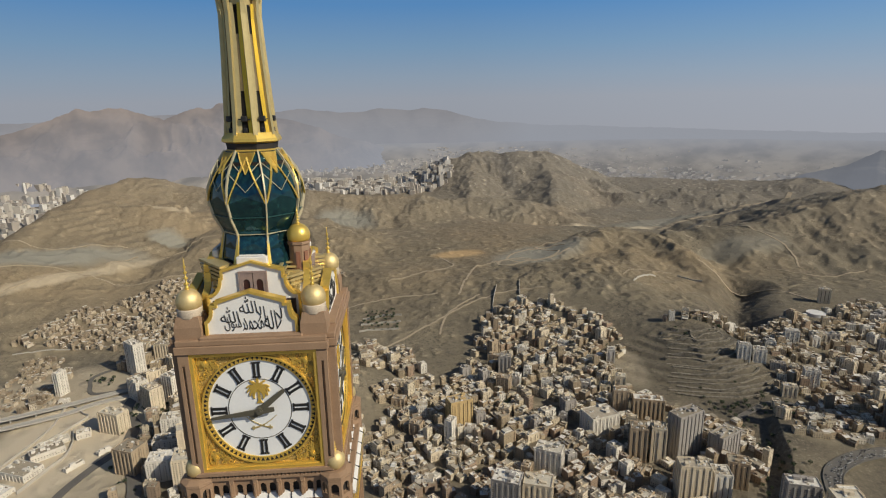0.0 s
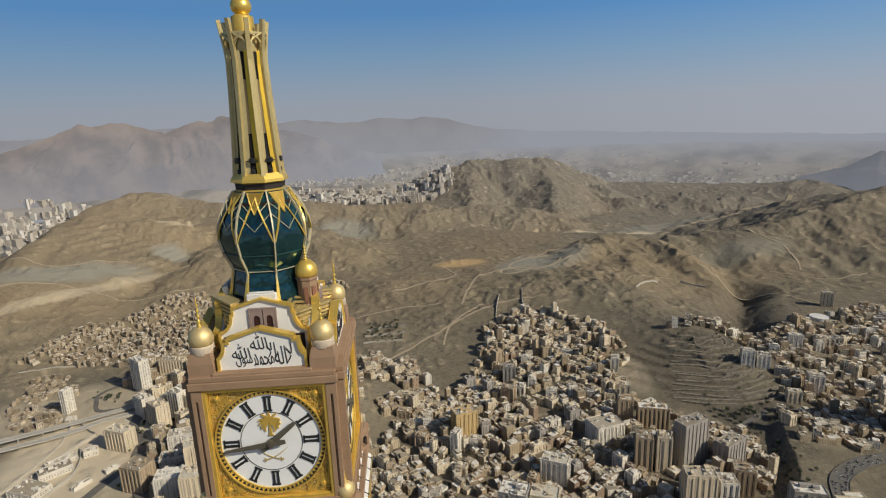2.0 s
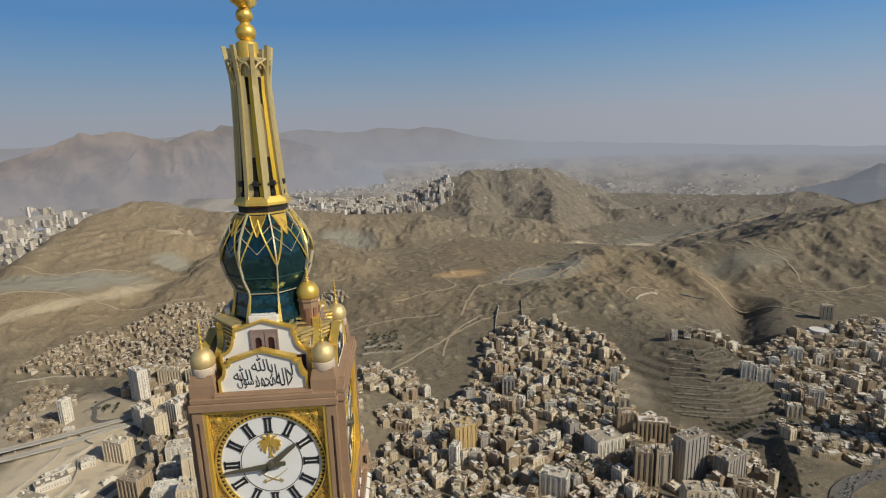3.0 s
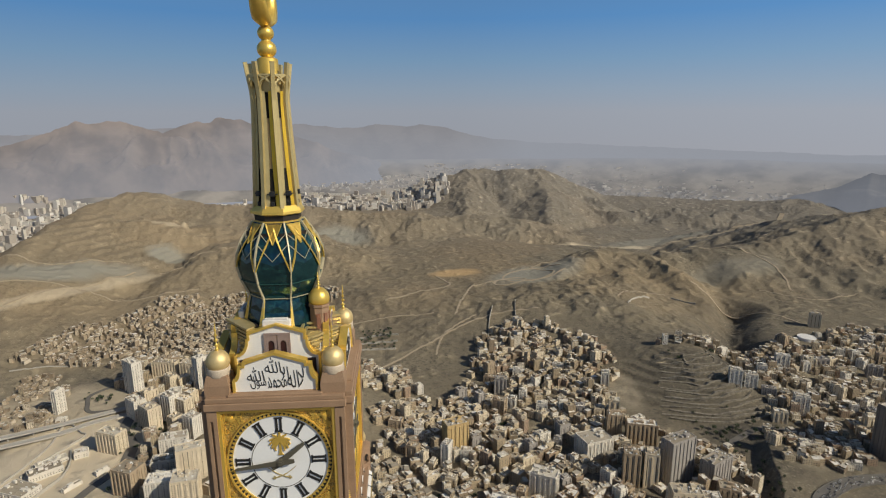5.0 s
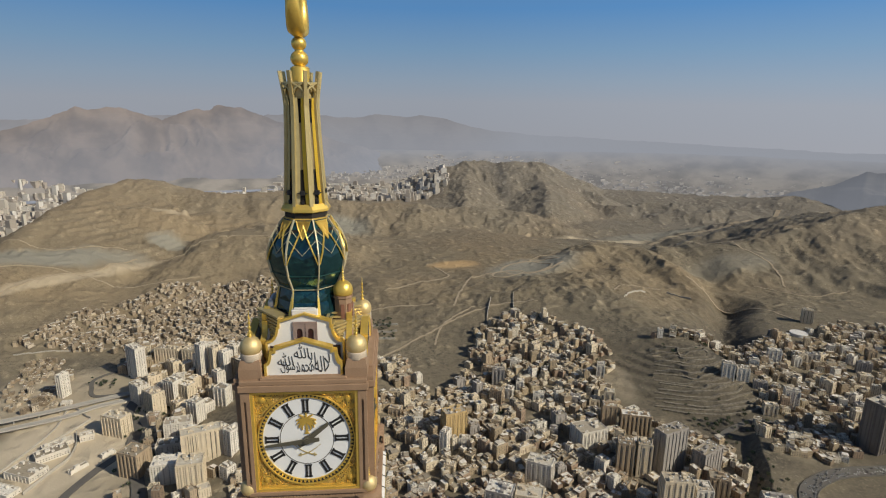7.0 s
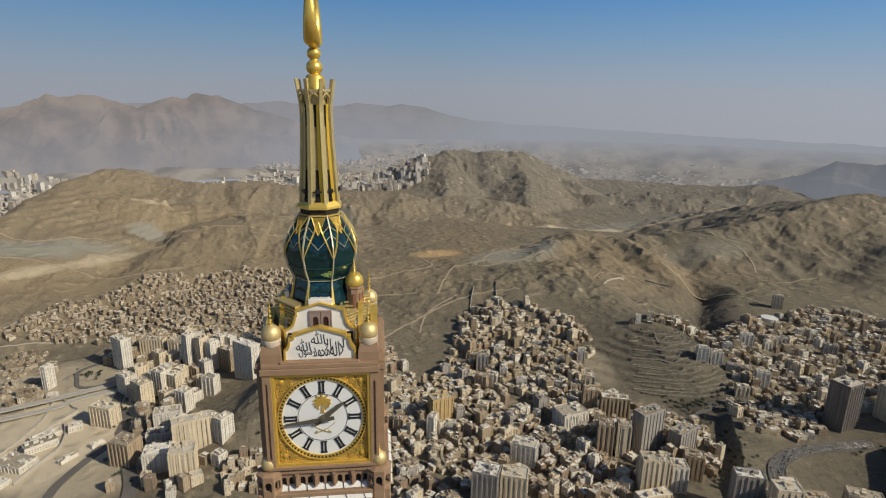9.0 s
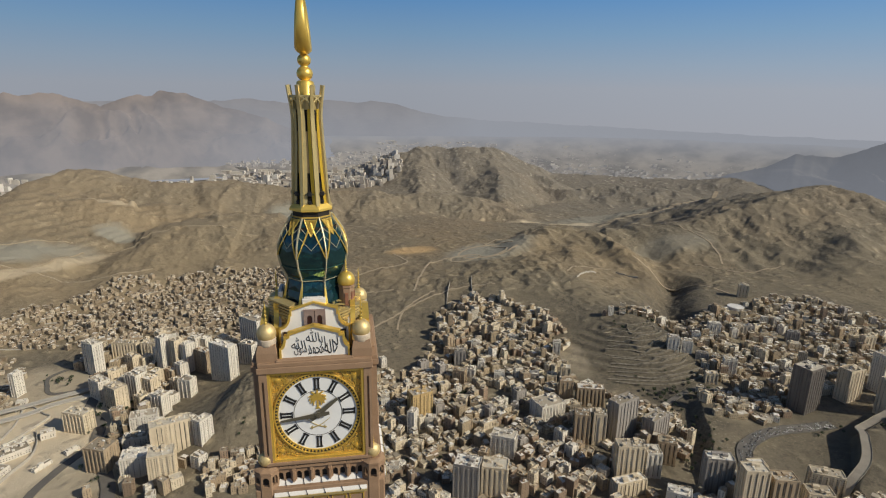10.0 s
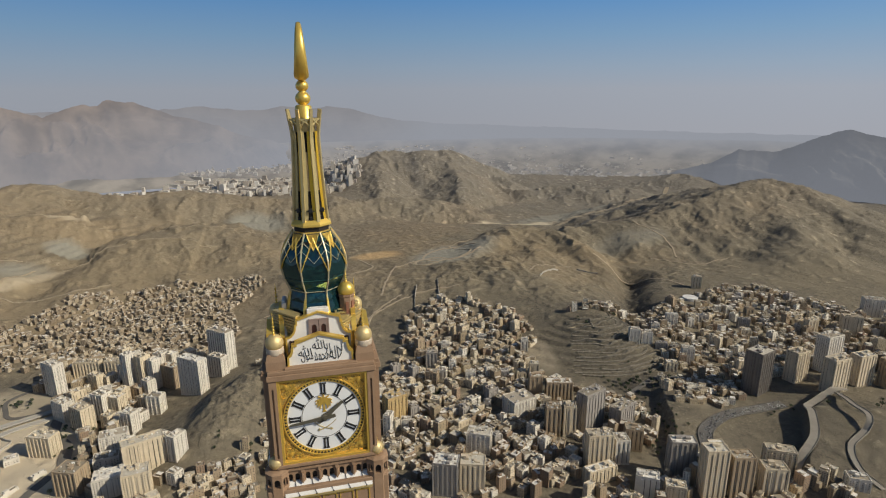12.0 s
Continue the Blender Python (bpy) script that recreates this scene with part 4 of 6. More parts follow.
# inscription on each tablet, word by word: text, left edge, width, foot, height
WORDS = [
    ("\uFEFB", 10.6, 3.0, 568.0, 9.0), ("\uFEEA\uFEDF\uFE8D", 5.6, 5.2, 567.4, 8.6), ("\uFEFB\uFE8D", 2.5, 3.8, 570.8, 7.2),
    ("\uFDF2", -4.4, 7.4, 575.0, 7.8), ("\uFEAA\uFEE4\uFEA4\uFEE3", -3.0, 8.4, 567.4, 5.6), ("\uFEDD\uFEEE\uFEB3\uFEAD", -11.2, 8.6, 567.2, 6.4),
    ("\uFDF2", -12.6, 7.8, 571.0, 7.2),
]
letters = []
for text, x0, width, z0, height in WORDS:
    curve = bpy.data.curves.new("word", 'FONT')
    curve.body, curve.offset = text, -0.008
    ob = new("word", curve)
    bpy.context.view_layer.update()
    flat = bpy.data.meshes.new_from_object(ob.evaluated_get(bpy.context.evaluated_depsgraph_get()))
    bpy.data.objects.remove(ob)
    bm = mesh()
    bm.from_mesh(flat)
    bpy.data.meshes.remove(flat)
    bmesh.ops.remove_doubles(bm, verts=bm.verts[:], dist=0.0005)
    lo = [min(v.co[k] for v in bm.verts) for k in (0, 1)]
    hi = [max(v.co[k] for v in bm.verts) for k in (0, 1)]
    for v in bm.verts:
        lean = 0.10 * (v.co.y - lo[1]) / (hi[1] - lo[1])
        v.co = Vector((x0 + width * ((v.co.x - lo[0]) / (hi[0] - lo[0]) - lean), -30.62, z0 + height * (v.co.y - lo[1]) / (hi[1] - lo[1])))
    top = bmesh.ops.extrude_face_region(bm, geom=bm.faces[:])
    bmesh.ops.translate(bm, vec=(0, 0.2, 0), verts=[g for g in top["geom"] if isinstance(g, bmesh.types.BMVert)])
    bmesh.ops.recalc_face_normals(bm, faces=bm.faces)
    letters.append(part("word", bm, BLACK, tablet))
on_all_sides(tablet, [tablet_trim, *letters])


# domes on the corner piers
def finial(bm, z, h, at):
    prof = [(1.2, z), (0.65, z + h * 0.12)]
    for k in range(4):
        c, r = z + h * (0.2 + 0.17 * k), 1.25 - 0.2 * k
        prof += [(0.3, c - h * 0.055), (r, c), (0.3, c + h * 0.055)]
    prof += [(0.22, z + h * 0.85), (0.05, z + h)]
    return lathe(bm, prof, 10, 0, at)


def dome_profile(r, zc, bottom=-0.75):
    prof = []
    a0 = math.asin(bottom)
    for i in range(13):
        a = a0 + (math.pi / 2 - a0) * i / 12
        prof.append((max(0.06, r * math.cos(a)), zc + r * math.sin(a) * (1.0 if a < 0 else 1.08)))
    return prof


CREAM_GOLD = material("brushed_gold", (0.74, 0.58, 0.30), 0.5, 0.55, (0.58, 0.43, 0.18), 0.5, 0.7, 0.2)
BAND = material("inscribed_band", (0.62, 0.53, 0.42), 0.55, 0.1, (0.40, 0.31, 0.22), 2.5, 0.8, 0.3)
for sx in (-1, 1):
    for sy in (-1, 1):
        at = (sx * 26.3, sy * 27.2)
        bm = mesh()
        for (w0, z0), (w1, z1) in (((5.6, 564.8), (5.6, 570.2)), ((5.6, 570.2), (4.6, 574.6))):
            lathe(bm, [(w0 * 1.414, z0), (w1 * 1.414, z1)], 4, math.pi / 4, at)
        pier = part("dome_pier", bm, BROWN, tower)
        bm = mesh()
        lathe(bm, [(4.9, 573.6), (5.2, 574.2), (5.2, 577.4), (5.0, 577.8)], 24, 0, at)
        part("dome_band", bm, BAND, tower, "pale inscribed band under the dome", True)
        bm = mesh()
        lathe(bm, dome_profile(5.35, 580.2, -0.45), 28, 0, at)
        dome = part("corner_dome", bm, CREAM_GOLD, tower, "gilded onion dome", True)
        part("finial", finial(mesh(), 585.3, 14.5, at), GOLD, dome, "", True)
# turret beside the glass bulb
at = (18.6, -8.6)
bm = mesh()
lathe(bm, [(5.3, 566), (5.3, 586), (4.7, 588), (4.7, 599.5), (5.3, 600.2), (5.3, 601.4)], 8, math.pi / 8, at)
turret = part("stair_turret", bm, BROWN, tower, "eight-sided brown stair turret with a gold dome")
bm = mesh()
lathe(bm, dome_profile(5.2, 603.6, -0.4), 28, 0, at)
part("turret_dome", bm, GOLD, turret, "polished gold dome", True)
part("finial", finial(mesh(), 609, 8, at), GOLD, turret, "", True)
bm = mesh()
for q in range(3):
    a = radians(-90 + 45 * q)
    lathe(bm, [(1.3, 589.5), (1.3, 597)], 4, a + math.pi / 4, (at[0] + 4.0 * math.cos(a), at[1] + 4.0 * math.sin(a)))
part("turret_panel", bm, material("red_brown_panel", (0.27, 0.12, 0.07), 0.7), turret)

# open lower turrets on the terrace corners
for i, q in enumerate(QUARTERS):
    c = q @ Vector((-31.2, -31.2, 0))
    bm = mesh()
    lathe(bm, [(7.4, 462), (7.4, 487.5)], 8, math.pi / 8, c)
    lathe(bm, [(7.0, 495.2), (7.6, 495.8), (7.6, 497.2), (5.0, 498.2)], 8, math.pi / 8, c)
    lathe(bm, [(5.2, 487.5), (5.2, 495.2)], 8, math.pi / 8, c)
    body = part("corner_turret", bm, BROWN, tower, "eight-sided brown turret with arched openings")
    for k in range(8):
        cell = mesh()
        arch_cell(cell, -2.8, 2.8, 487.5, 495.4, 1.0, 491.8, -6.9, -6.1, 6)
        cell.transform(Matrix.Translation(c) @ Matrix.Rotation(radians(45 * k), 4, 'Z'))
        part("arch", cell, BROWN, body)
    # near-black core in place of the shade inside the arches
    bm = mesh()
    lathe(bm, [(5.25, 488), (5.25, 494.6)], 8, math.pi / 8, c)
    part("dark_core", bm, DARK, body)
    bm = mesh()
    lathe(bm, dome_profile(4.6, 502.2, -0.8), 24, 0, c)
    dome = part("turret_dome", bm, CREAM_GOLD, body, "small gilded dome", True)
    part("finial", finial(mesh(), 506.8, 6.5, c), GOLD, body, "", True)

# glass bulb: eight sides with ribs and gold net
RIB_TURN = math.pi / 8
BULB = [(19.4, 584), (18.6, 592), (17.2, 599), (16.0, 605.0), (16.6, 607.4), (19.2, 613), (20.8, 620), (20.5, 626), (18.2, 632.5), (14.6, 638), (11.7, 642)]
bm = mesh()
lathe(bm, BULB, 8, RIB_TURN)
for f in list(bm.faces):
    if len(f.verts) == 4:
        bmesh.ops.poke(bm, faces=[f], offset=0.35)
bulb = part("glass_bulb", bm, GLASS, tower, "dark green faceted glass bulb")


def rim(i, r, z):
    a = RIB_TURN + 2 * math.pi * i / 8
    return Vector((r * math.cos(a), r * math.sin(a), z))


def bulb_radius(z):
    for (r0, z0), (r1, z1) in zip(BULB, BULB[1:]):
        if z0 <= z <= z1:
            return r0 + (r1 - r0) * (z - z0) / (z1 - z0)
    return BULB[-1][0]


def on_bulb(u, z, lift=0.75):
    """A point on the bulb: u counts sides from a rib."""
    i = math.floor(u)
    a, b = rim(i, bulb_radius(z) + lift, z), rim(i + 1, bulb_radius(z) + lift, z)
    return a.lerp(b, u - i)


RIBM = material("ivory_rib", (0.66, 0.58, 0.40), 0.4, 0.4, (0.5, 0.40, 0.22), 0.3, 0.5)
BRONZE_GLASS = material("bronze_glass", (0.10, 0.075, 0.05), 0.12, 0.4, (0.05, 0.04, 0.035), 0.2, 0.9)
for i in range(8):
    bm = mesh()
    sweep(bm, [rim(i, r0 + 0.35, z0) for r0, z0 in BULB], 0.6, 1.3, rim(i, 1, 0))
    part("rib", bm, RIBM, bulb, "ivory and gold rib")
    bm = mesh()
    for (u0, z0), (u1, z1), w in (((0.5, 639.5), (0.02, 620.5), 0.75), ((0.5, 639.5), (0.98, 620.5), 0.75), ((0.14, 641.5), (0.40, 635.5), 0.45), ((0.86, 641.5), (0.60, 635.5), 0.45),
                                  ((0.40, 635.5), (0.5, 632.6), 0.45), ((0.60, 635.5), (0.5, 632.6), 0.45)):
        steps = 6
        for k in range(steps):
            t0, t1 = k / steps, (k + 1) / steps
            bow = 0.9
            f0, f1 = t0 ** bow, t1 ** bow
            bar(bm, on_bulb(i + u0 + (u1 - u0) * f0, z0 + (z1 - z0) * t0), on_bulb(i + u0 + (u1 - u0) * f1, z0 + (z1 - z0) * t1), w, 0.5, (0, 0, 1))
    part("gold_net", bm, GOLD, bulb, "gold lattice over the shoulder of the bulb")
    for corners in (((0, 633), (0.26, 629.2), (0.5, 625.2), (0.74, 629.2), (1, 633)), ((0, 637.5), (0.34, 633.4)), ((1, 637.5), (0.66, 633.4))):
        bm = mesh()
        sweep(bm, [on_bulb(i + u, z) for u, z in corners], 0.26, 0.3)
        part("glazing_bar", bm, RIBM, bulb)
    bm = mesh()
    vs = [bm.verts.new(on_bulb(i + u, z, 0.85)) for u, z in ((0.5, 633.0), (0.60, 635.8), (0.84, 641.4), (0.16, 641.4), (0.40, 635.8))]
    bm.faces.new(vs)
    bmesh.ops.solidify(bm, geom=bm.faces[:], thickness=0.1)
    part("gold_leaf", bm, GOLD, bulb)
    # bronze-tinted panes between the ribs and the lattice
    for edge in (0, 1):
        bm = mesh()
        vs = [bm.verts.new(on_bulb(i + abs(edge - u), z, 0.66)) for u, z in ((0.03, 622), (0.30, 631), (0.42, 637.5), (0.03, 637.5))]
        bm.faces.new(vs)
        bmesh.ops.solidify(bm, geom=bm.faces[:], thickness=0.08)
        part("bronze_pane", bm, BRONZE_GLASS, bulb, "bronze-tinted glass pane")
for z, r in ((606.0, 16.5), (614.0, 19.8)):
    bm = mesh()
    t = 0.2
    lathe(bm, [(r - t, z - t), (r + t, z - t), (r + t, z + t), (r - t, z + t)], 8, RIB_TURN)
    part("bulb_hoop", bm, material("green_metal", (0.03, 0.09, 0.08), 0.4, 0.3) if z > 610 else RIBM, bulb)
bm = mesh()
lathe(bm, [(19.3, 582), (19.3, 586.4), (18.8, 586.8)], 8, RIB_TURN)
part("bulb_skirt", bm, PALE_GOLD, tower, "gold skirt at the foot of the bulb")
# gold fins that spread along the ribs at the foot of the bulb
for i in range(8):
    bm = mesh()
    line = [rim(i, 16.4, 605.5), rim(i, 17.0, 602), rim(i, 17.8, 597), rim(i, 18.9, 591)]
    wide = (0.4, 1.0, 1.8, 2.6)
    side = Vector((-math.sin(RIB_TURN + math.pi / 4 * i), math.cos(RIB_TURN + math.pi / 4 * i), 0))
    out = rim(i, 1, 0)
    rows = [[bm.verts.new(q) for q in (p + side * 0.5, p + out * w * 0.6 + side * 0.35, p + out * w * 0.6 - side * w * 0.55, p - side * w * 0.6)] for p, w in zip(line, wide)]
    for r0, r1 in zip(rows, rows[1:]):
        for k in range(4):
            bm.faces.new((r0[k], r0[(k + 1) % 4], r1[(k + 1) % 4], r1[k]))
    bm.faces.new(rows[0][::-1])
    bm.faces.new(rows[-1])
    bmesh.ops.recalc_face_normals(bm, faces=bm.faces)
    part("foot_fin", bm, GOLD, bulb)

# collar over the bulb
bm = mesh()
lathe(bm, [(11.6, 640.8), (12.0, 641.8), (11.2, 642.4)], 8, RIB_TURN)
lathe(bm, [(11.0, 645.0), (13.0, 645.8), (12.9, 647.0), (11.2, 649.5)], 8, RIB_TURN)
part("collar", bm, GOLD, tower, "gold eight-sided collar")
bm = mesh()
lathe(bm, [(11.0, 642.2), (11.3, 645.2)], 8, RIB_TURN)
part("collar_band", bm, DARK, tower, "dark recessed band")

# gilded spire: eight tapering fins round a slotted core
YELLOW = material("yellow_gold", (0.80, 0.52, 0.05), 0.35, 0.6, (0.6, 0.38, 0.04), 0.3, 0.6, 0.1)
bm = mesh()
lathe(bm, [(8.6, 647), (8.4, 655), (7.2, 675), (6.4, 700), (7.0, 706), (7.8, 709)], 8, RIB_TURN)
spire = part("spire", bm, PALE_GOLD, tower, "tapering gilded eight-sided spire")
SHAFT = [(11.4, 647.5), (10.6, 656), (9.9, 668), (9.0, 684), (8.5, 698), (8.9, 703), (9.8, 709), (10.6, 714.6)]
for i in range(8):
    bm = mesh()
    sweep(bm, [rim(i, r0 - 0.5, z0) for r0, z0 in SHAFT], 1.8, 1.7, rim(i, 1, 0))
    part("fin", bm, PALE_GOLD, spire)
    # faces between fins: slanted gold cheeks, near-black slot panels above and below, a slat between
    bm = mesh()

    def cheek(u, z, lift=0.0):
        r = next((r0 + (r1 - r0) * (z - z0) / (z1 - z0) for (r0, z0), (r1, z1) in zip(SHAFT, SHAFT[1:]) if z0 <= z <= z1), SHAFT[-1][0]) - 0.8 + lift
        return rim(i, r, z).lerp(rim(i + 1, r, z), u)
    for s in (0, 1):
        bm = mesh()
        zs = [649, 656, 664, 672, 686, 696, 702]
        inner = [0.30, 0.34, 0.37, 0.39, 0.39, 0.38, 0.34]
        for (za, ua), (zb, ub) in zip(zip(zs, inner), zip(zs[1:], inner[1:])):
            quad = [cheek(s, za), cheek(abs(s - ua), za, -0.4), cheek(abs(s - ub), zb, -0.4), cheek(s, zb)]
            bm.faces.new([bm.verts.new(p) for p in quad])
        bmesh.ops.remove_doubles(bm, verts=bm.verts[:], dist=0.001)
        bmesh.ops.recalc_face_normals(bm, faces=bm.faces)
        bmesh.ops.solidify(bm, geom=bm.faces[:], thickness=0.25)
        part("cheek", bm, YELLOW if s else PALE_GOLD, spire)
    # slot depth drawn as near-black panels, its shade put into the colour
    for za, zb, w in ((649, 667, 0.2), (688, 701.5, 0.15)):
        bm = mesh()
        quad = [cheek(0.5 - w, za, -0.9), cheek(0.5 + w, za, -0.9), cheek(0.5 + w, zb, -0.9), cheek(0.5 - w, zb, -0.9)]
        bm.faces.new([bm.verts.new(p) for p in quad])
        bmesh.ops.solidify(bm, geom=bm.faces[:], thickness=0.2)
        part("slot", bm, DARK, spire, "near-black panel for the shaded slot between the fins")
    bm = mesh()
    quad = [cheek(0.40, 667, -0.5), cheek(0.60, 667, -0.5), cheek(0.60, 690, -0.5), cheek(0.40, 690, -0.5)]
    bm.faces.new([bm.verts.new(p) for p in quad])
    bmesh.ops.solidify(bm, geom=bm.faces[:], thickness=0.4)
    part("slat", bm, GREYSLAT, spire)
    # pointed arches of the crown
    bm = mesh()
    for s in (0, 1):
        pts = [cheek(s + (0.5 - s) * t ** 1.5, 700 + 9 * t, 0.5) for t in [j / 6 for j in range(7)]]
        pts2 = [cheek(s + (1 - 2 * s) * t, 704 + 5.5 * t ** 0.7, 0.7) for t in [j / 6 for j in range(7)]]
        for line in (pts, pts2):
            for p, q in zip(line, line[1:]):
                bar(bm, p, q, 0.7, 0.6)
    bar(bm, cheek(0, 709, 0.6), cheek(1, 709, 0.6), 0.7)
    part("crown_arch", bm, PALE_GOLD, spire)
    # lamps at the foot of the spire
    bm = mesh()
    c = cheek(0.5, 655.5, 0.8)
    box(bm, c.x - 1.2, c.x + 1.2, c.y - 1.2, c.y + 1.2, 654.2, 656.6, 0.3)
    bar(bm, cheek(0.2, 655.2, 0.9), cheek(0.8, 655.2, 0.9), 0.5)
    part("floodlight", bm, STEEL, spire, "black floodlight on a bracket")
    bm = mesh()
    c = cheek(0.5, 651, 0.2)
    box(bm, c.x - 0.8, c.x + 0.8, c.y - 0.8, c.y + 0.8, 649.6, 651.6, 0.2)
    part("lower_floodlight", bm, STEEL, spire, "black floodlight")

# balls and the crescent on top
bm = mesh()
prof = [(6.6, 706.5), (6.2, 708.5), (4.9, 710), (4.7, 716.2), (3.4, 717)]
lathe(bm, prof, 24)
drum = part("spire_drum", bm, GOLD, tower, "", True)
bm = mesh()
prof = [(3.0, 716.4)]
for c, r in ((720.6, 4.4), (727.6, 3.7)):
    prof += [(max(2.0, r * math.cos(radians(a))), c + r * math.sin(radians(a)) * 0.92) for a in range(-60, 61, 12)]
prof += [(2.1, 731.6), (2.9, 732.6)]
lathe(bm, prof, 24)
part("spire_knop", bm, GOLD, tower, "double gold knop of the spire", True)
bm = mesh()
rings = []
for j in range(41):
    a = radians(-90 + (j - 20) / 20 * 163)
    t = abs(j - 20) / 20
    c = Vector((0, 15.0 * math.cos(a) * 0.86, 747.2 + 14.8 * math.sin(a)))
    w = 1.15 + 3.6 * (1 - t ** 1.15) * (1 - 0.52 * math.exp(-(t / 0.1) ** 2))
    d = 0.7 + 2.4 * (1 - t) * (1 - 0.3 * math.exp(-(t / 0.1) ** 2))
    out = Vector((0, math.cos(a), math.sin(a)))
    rings.append([bm.verts.new(c + Vector((sx * w * k, 0, 0)) + out * d * so) for sx, so, k in ((-1, -0.6, 0.75), (0, -1, 0), (1, -0.6, 0.75), (1, 0.35, 1), (1, 0.8, 0.6), (0, 1, 0), (-1, 0.8, 0.6), (-1, 0.35, 1))])
for a_, b_ in zip(rings, rings[1:]):
    for k in range(8):
        bm.faces.new((a_[k], a_[(k + 1) % 8], b_[(k + 1) % 8], b_[k]))
bm.faces.new(rings[0][::-1])
bm.faces.new(rings[-1])
bmesh.ops.recalc_face_normals(bm, faces=bm.faces)
part("crescent", bm, GOLD, tower, "great gold crescent", True)


# ---- the town ----
def house_arrays(rnd, w, d, h, windows=True, tall=False):
    """Vertices, faces and materials (0 wall, 1 roof, 2 glass) of one flat-roofed house with parapet, stair head, tanks and windows."""
    V, F, M = [], [], []

    def quad(pts, m):
        i = len(V)
        V.extend(pts)
        F.append((i, i + 1, i + 2, i + 3))
        M.append(m)

    def block(x0, x1, y0, y1, z0, z1, m=0, top=None):
        i = len(V)
        V.extend([(x0, y0, z0), (x1, y0, z0), (x1, y1, z0), (x0, y1, z0), (x0, y0, z1), (x1, y0, z1), (x1, y1, z1), (x0, y1, z1)])
        for q in ((0, 1, 5, 4), (1, 2, 6, 5), (2, 3, 7, 6), (3, 0, 4, 7)):
            F.append(tuple(i + k for k in q))
            M.append(m)
        F.append((i + 4, i + 5, i + 6, i + 7))
        M.append(m if top is None else top)

    p, t = 1.1, 0.45
    a, b = w / 2, d / 2
    # walls with a parapet, all in one island
    i = len(V)
    V.extend([(-a, -b, -8), (a, -b, -8), (a, b, -8), (-a, b, -8), (-a, -b, h + p), (a, -b, h + p), (a, b, h + p), (-a, b, h + p),
              (-a + t, -b + t, h + p), (a - t, -b + t, h + p), (a - t, b - t, h + p), (-a + t, b - t, h + p),
              (-a + t, -b + t, h), (a - t, -b + t, h), (a - t, b - t, h), (-a + t, b - t, h)])
    for k in range(4):
        n = (k + 1) % 4
        for q in ((k, n, n + 4, k + 4), (k + 4, n + 4, n + 8, k + 8), (k + 8, n + 8, n + 12, k + 12)):
            F.append(tuple(i + j for j in q))
            M.append(0)
    quad([(-a + t, -b + t, h), (a - t, -b + t, h), (a - t, b - t, h), (-a + t, b - t, h)], 1)
    # stair head, tanks, boxes on the roof
    x, y = rnd.uniform(-a + 3, a - 3), rnd.uniform(-b + 3, b - 3)
    block(x - 1.8, x + 1.8, y - 2.2, y + 2.2, h, h + rnd.uniform(2.4, 3.4), 0, 1)
    for _ in range(rnd.randint(2, 5) if not tall else rnd.randint(6, 12)):
        x, y, s = rnd.uniform(-a + 1.5, a - 1.5), rnd.uniform(-b + 1.5, b - 1.5), rnd.uniform(0.5, 1.2)
        block(x - s, x + s, y - s * 0.8, y + s * 0.8, h, h + rnd.uniform(0.8, 1.9), rnd.choice((0, 1, 1)))
    if rnd.random() < 0.35 and not tall:
        s = rnd.uniform(0.3, 0.55)
        block(-a * s, a, -b, b * s, h, h + 3.1, 0, 1)
    if rnd.random() < 0.55 and not tall:
        # a lower wing or walled yard against one side
        s, k = rnd.uniform(0.5, 0.95), rnd.choice((-1, 1))
        x0, x1 = sorted((k * (a - 0.3), k * (a + rnd.uniform(3, 7))))
        block(x0, x1, -b * s, b * rnd.uniform(0.3, 0.9), -8, h * rnd.uniform(0.35, 0.8), 0, 1)
    if windows:
        step = 3.1
        n = int(h // step)
        for side in range(4):
            L = w if side % 2 == 0 else d
            off = (b if side % 2 == 0 else a) + 0.06
            cols = max(2, int(L // 3.4))
            for c in range(cols):
                u = -L / 2 + L * (c + 0.5) / cols
                ww = rnd.choice((0.55, 0.7, 0.9))
                for r in range(n):
                    z0, z1 = r * step + 1.0, r * step + 2.5
                    pts = [(u - ww, -off, z0), (u + ww, -off, z0), (u + ww, -off, z1), (u - ww, -off, z1)]
                    for _ in range(side):
                        pts = [(-y_, x_, z_) for x_, y_, z_ in pts]
                    quad(pts, 2)
    return np.array(V, float), F, M


def mesh_of(name, chunks, wall=None):
    """One mesh from many house arrays, each with a pose."""
    vs, fs, ms, base = [], [], [], 0
    for (V, F, M), (x, y, z, turn) in chunks:
        c, s = math.cos(turn), math.sin(turn)
        P = V @ np.array([[c, s, 0], [-s, c, 0], [0, 0, 1]]) + np.array([x, y, z])
        vs.append(P)
        fs.append(np.array(F) + base)
        ms.append(np.array(M))
        base += len(V)
    P, Q, K = np.concatenate(vs), np.concatenate(fs), np.concatenate(ms)
    me = bpy.data.meshes.new(name)
    me.vertices.add(len(P))
    me.vertices.foreach_set("co", P.ravel())
    me.loops.add(Q.size)
    me.loops.foreach_set("vertex_index", Q.ravel())
    me.polygons.add(len(Q))
    me.polygons.foreach_set("loop_start", np.arange(0, Q.size, 4))
    me.polygons.foreach_set("use_smooth", np.zeros(len(Q), bool))
    me.polygons.foreach_set("material_index", K)
    for m in (wall or HOUSE, ROOF, PANE):
        me.materials.append(m)
    me.update(calc_edges=True)
    return me


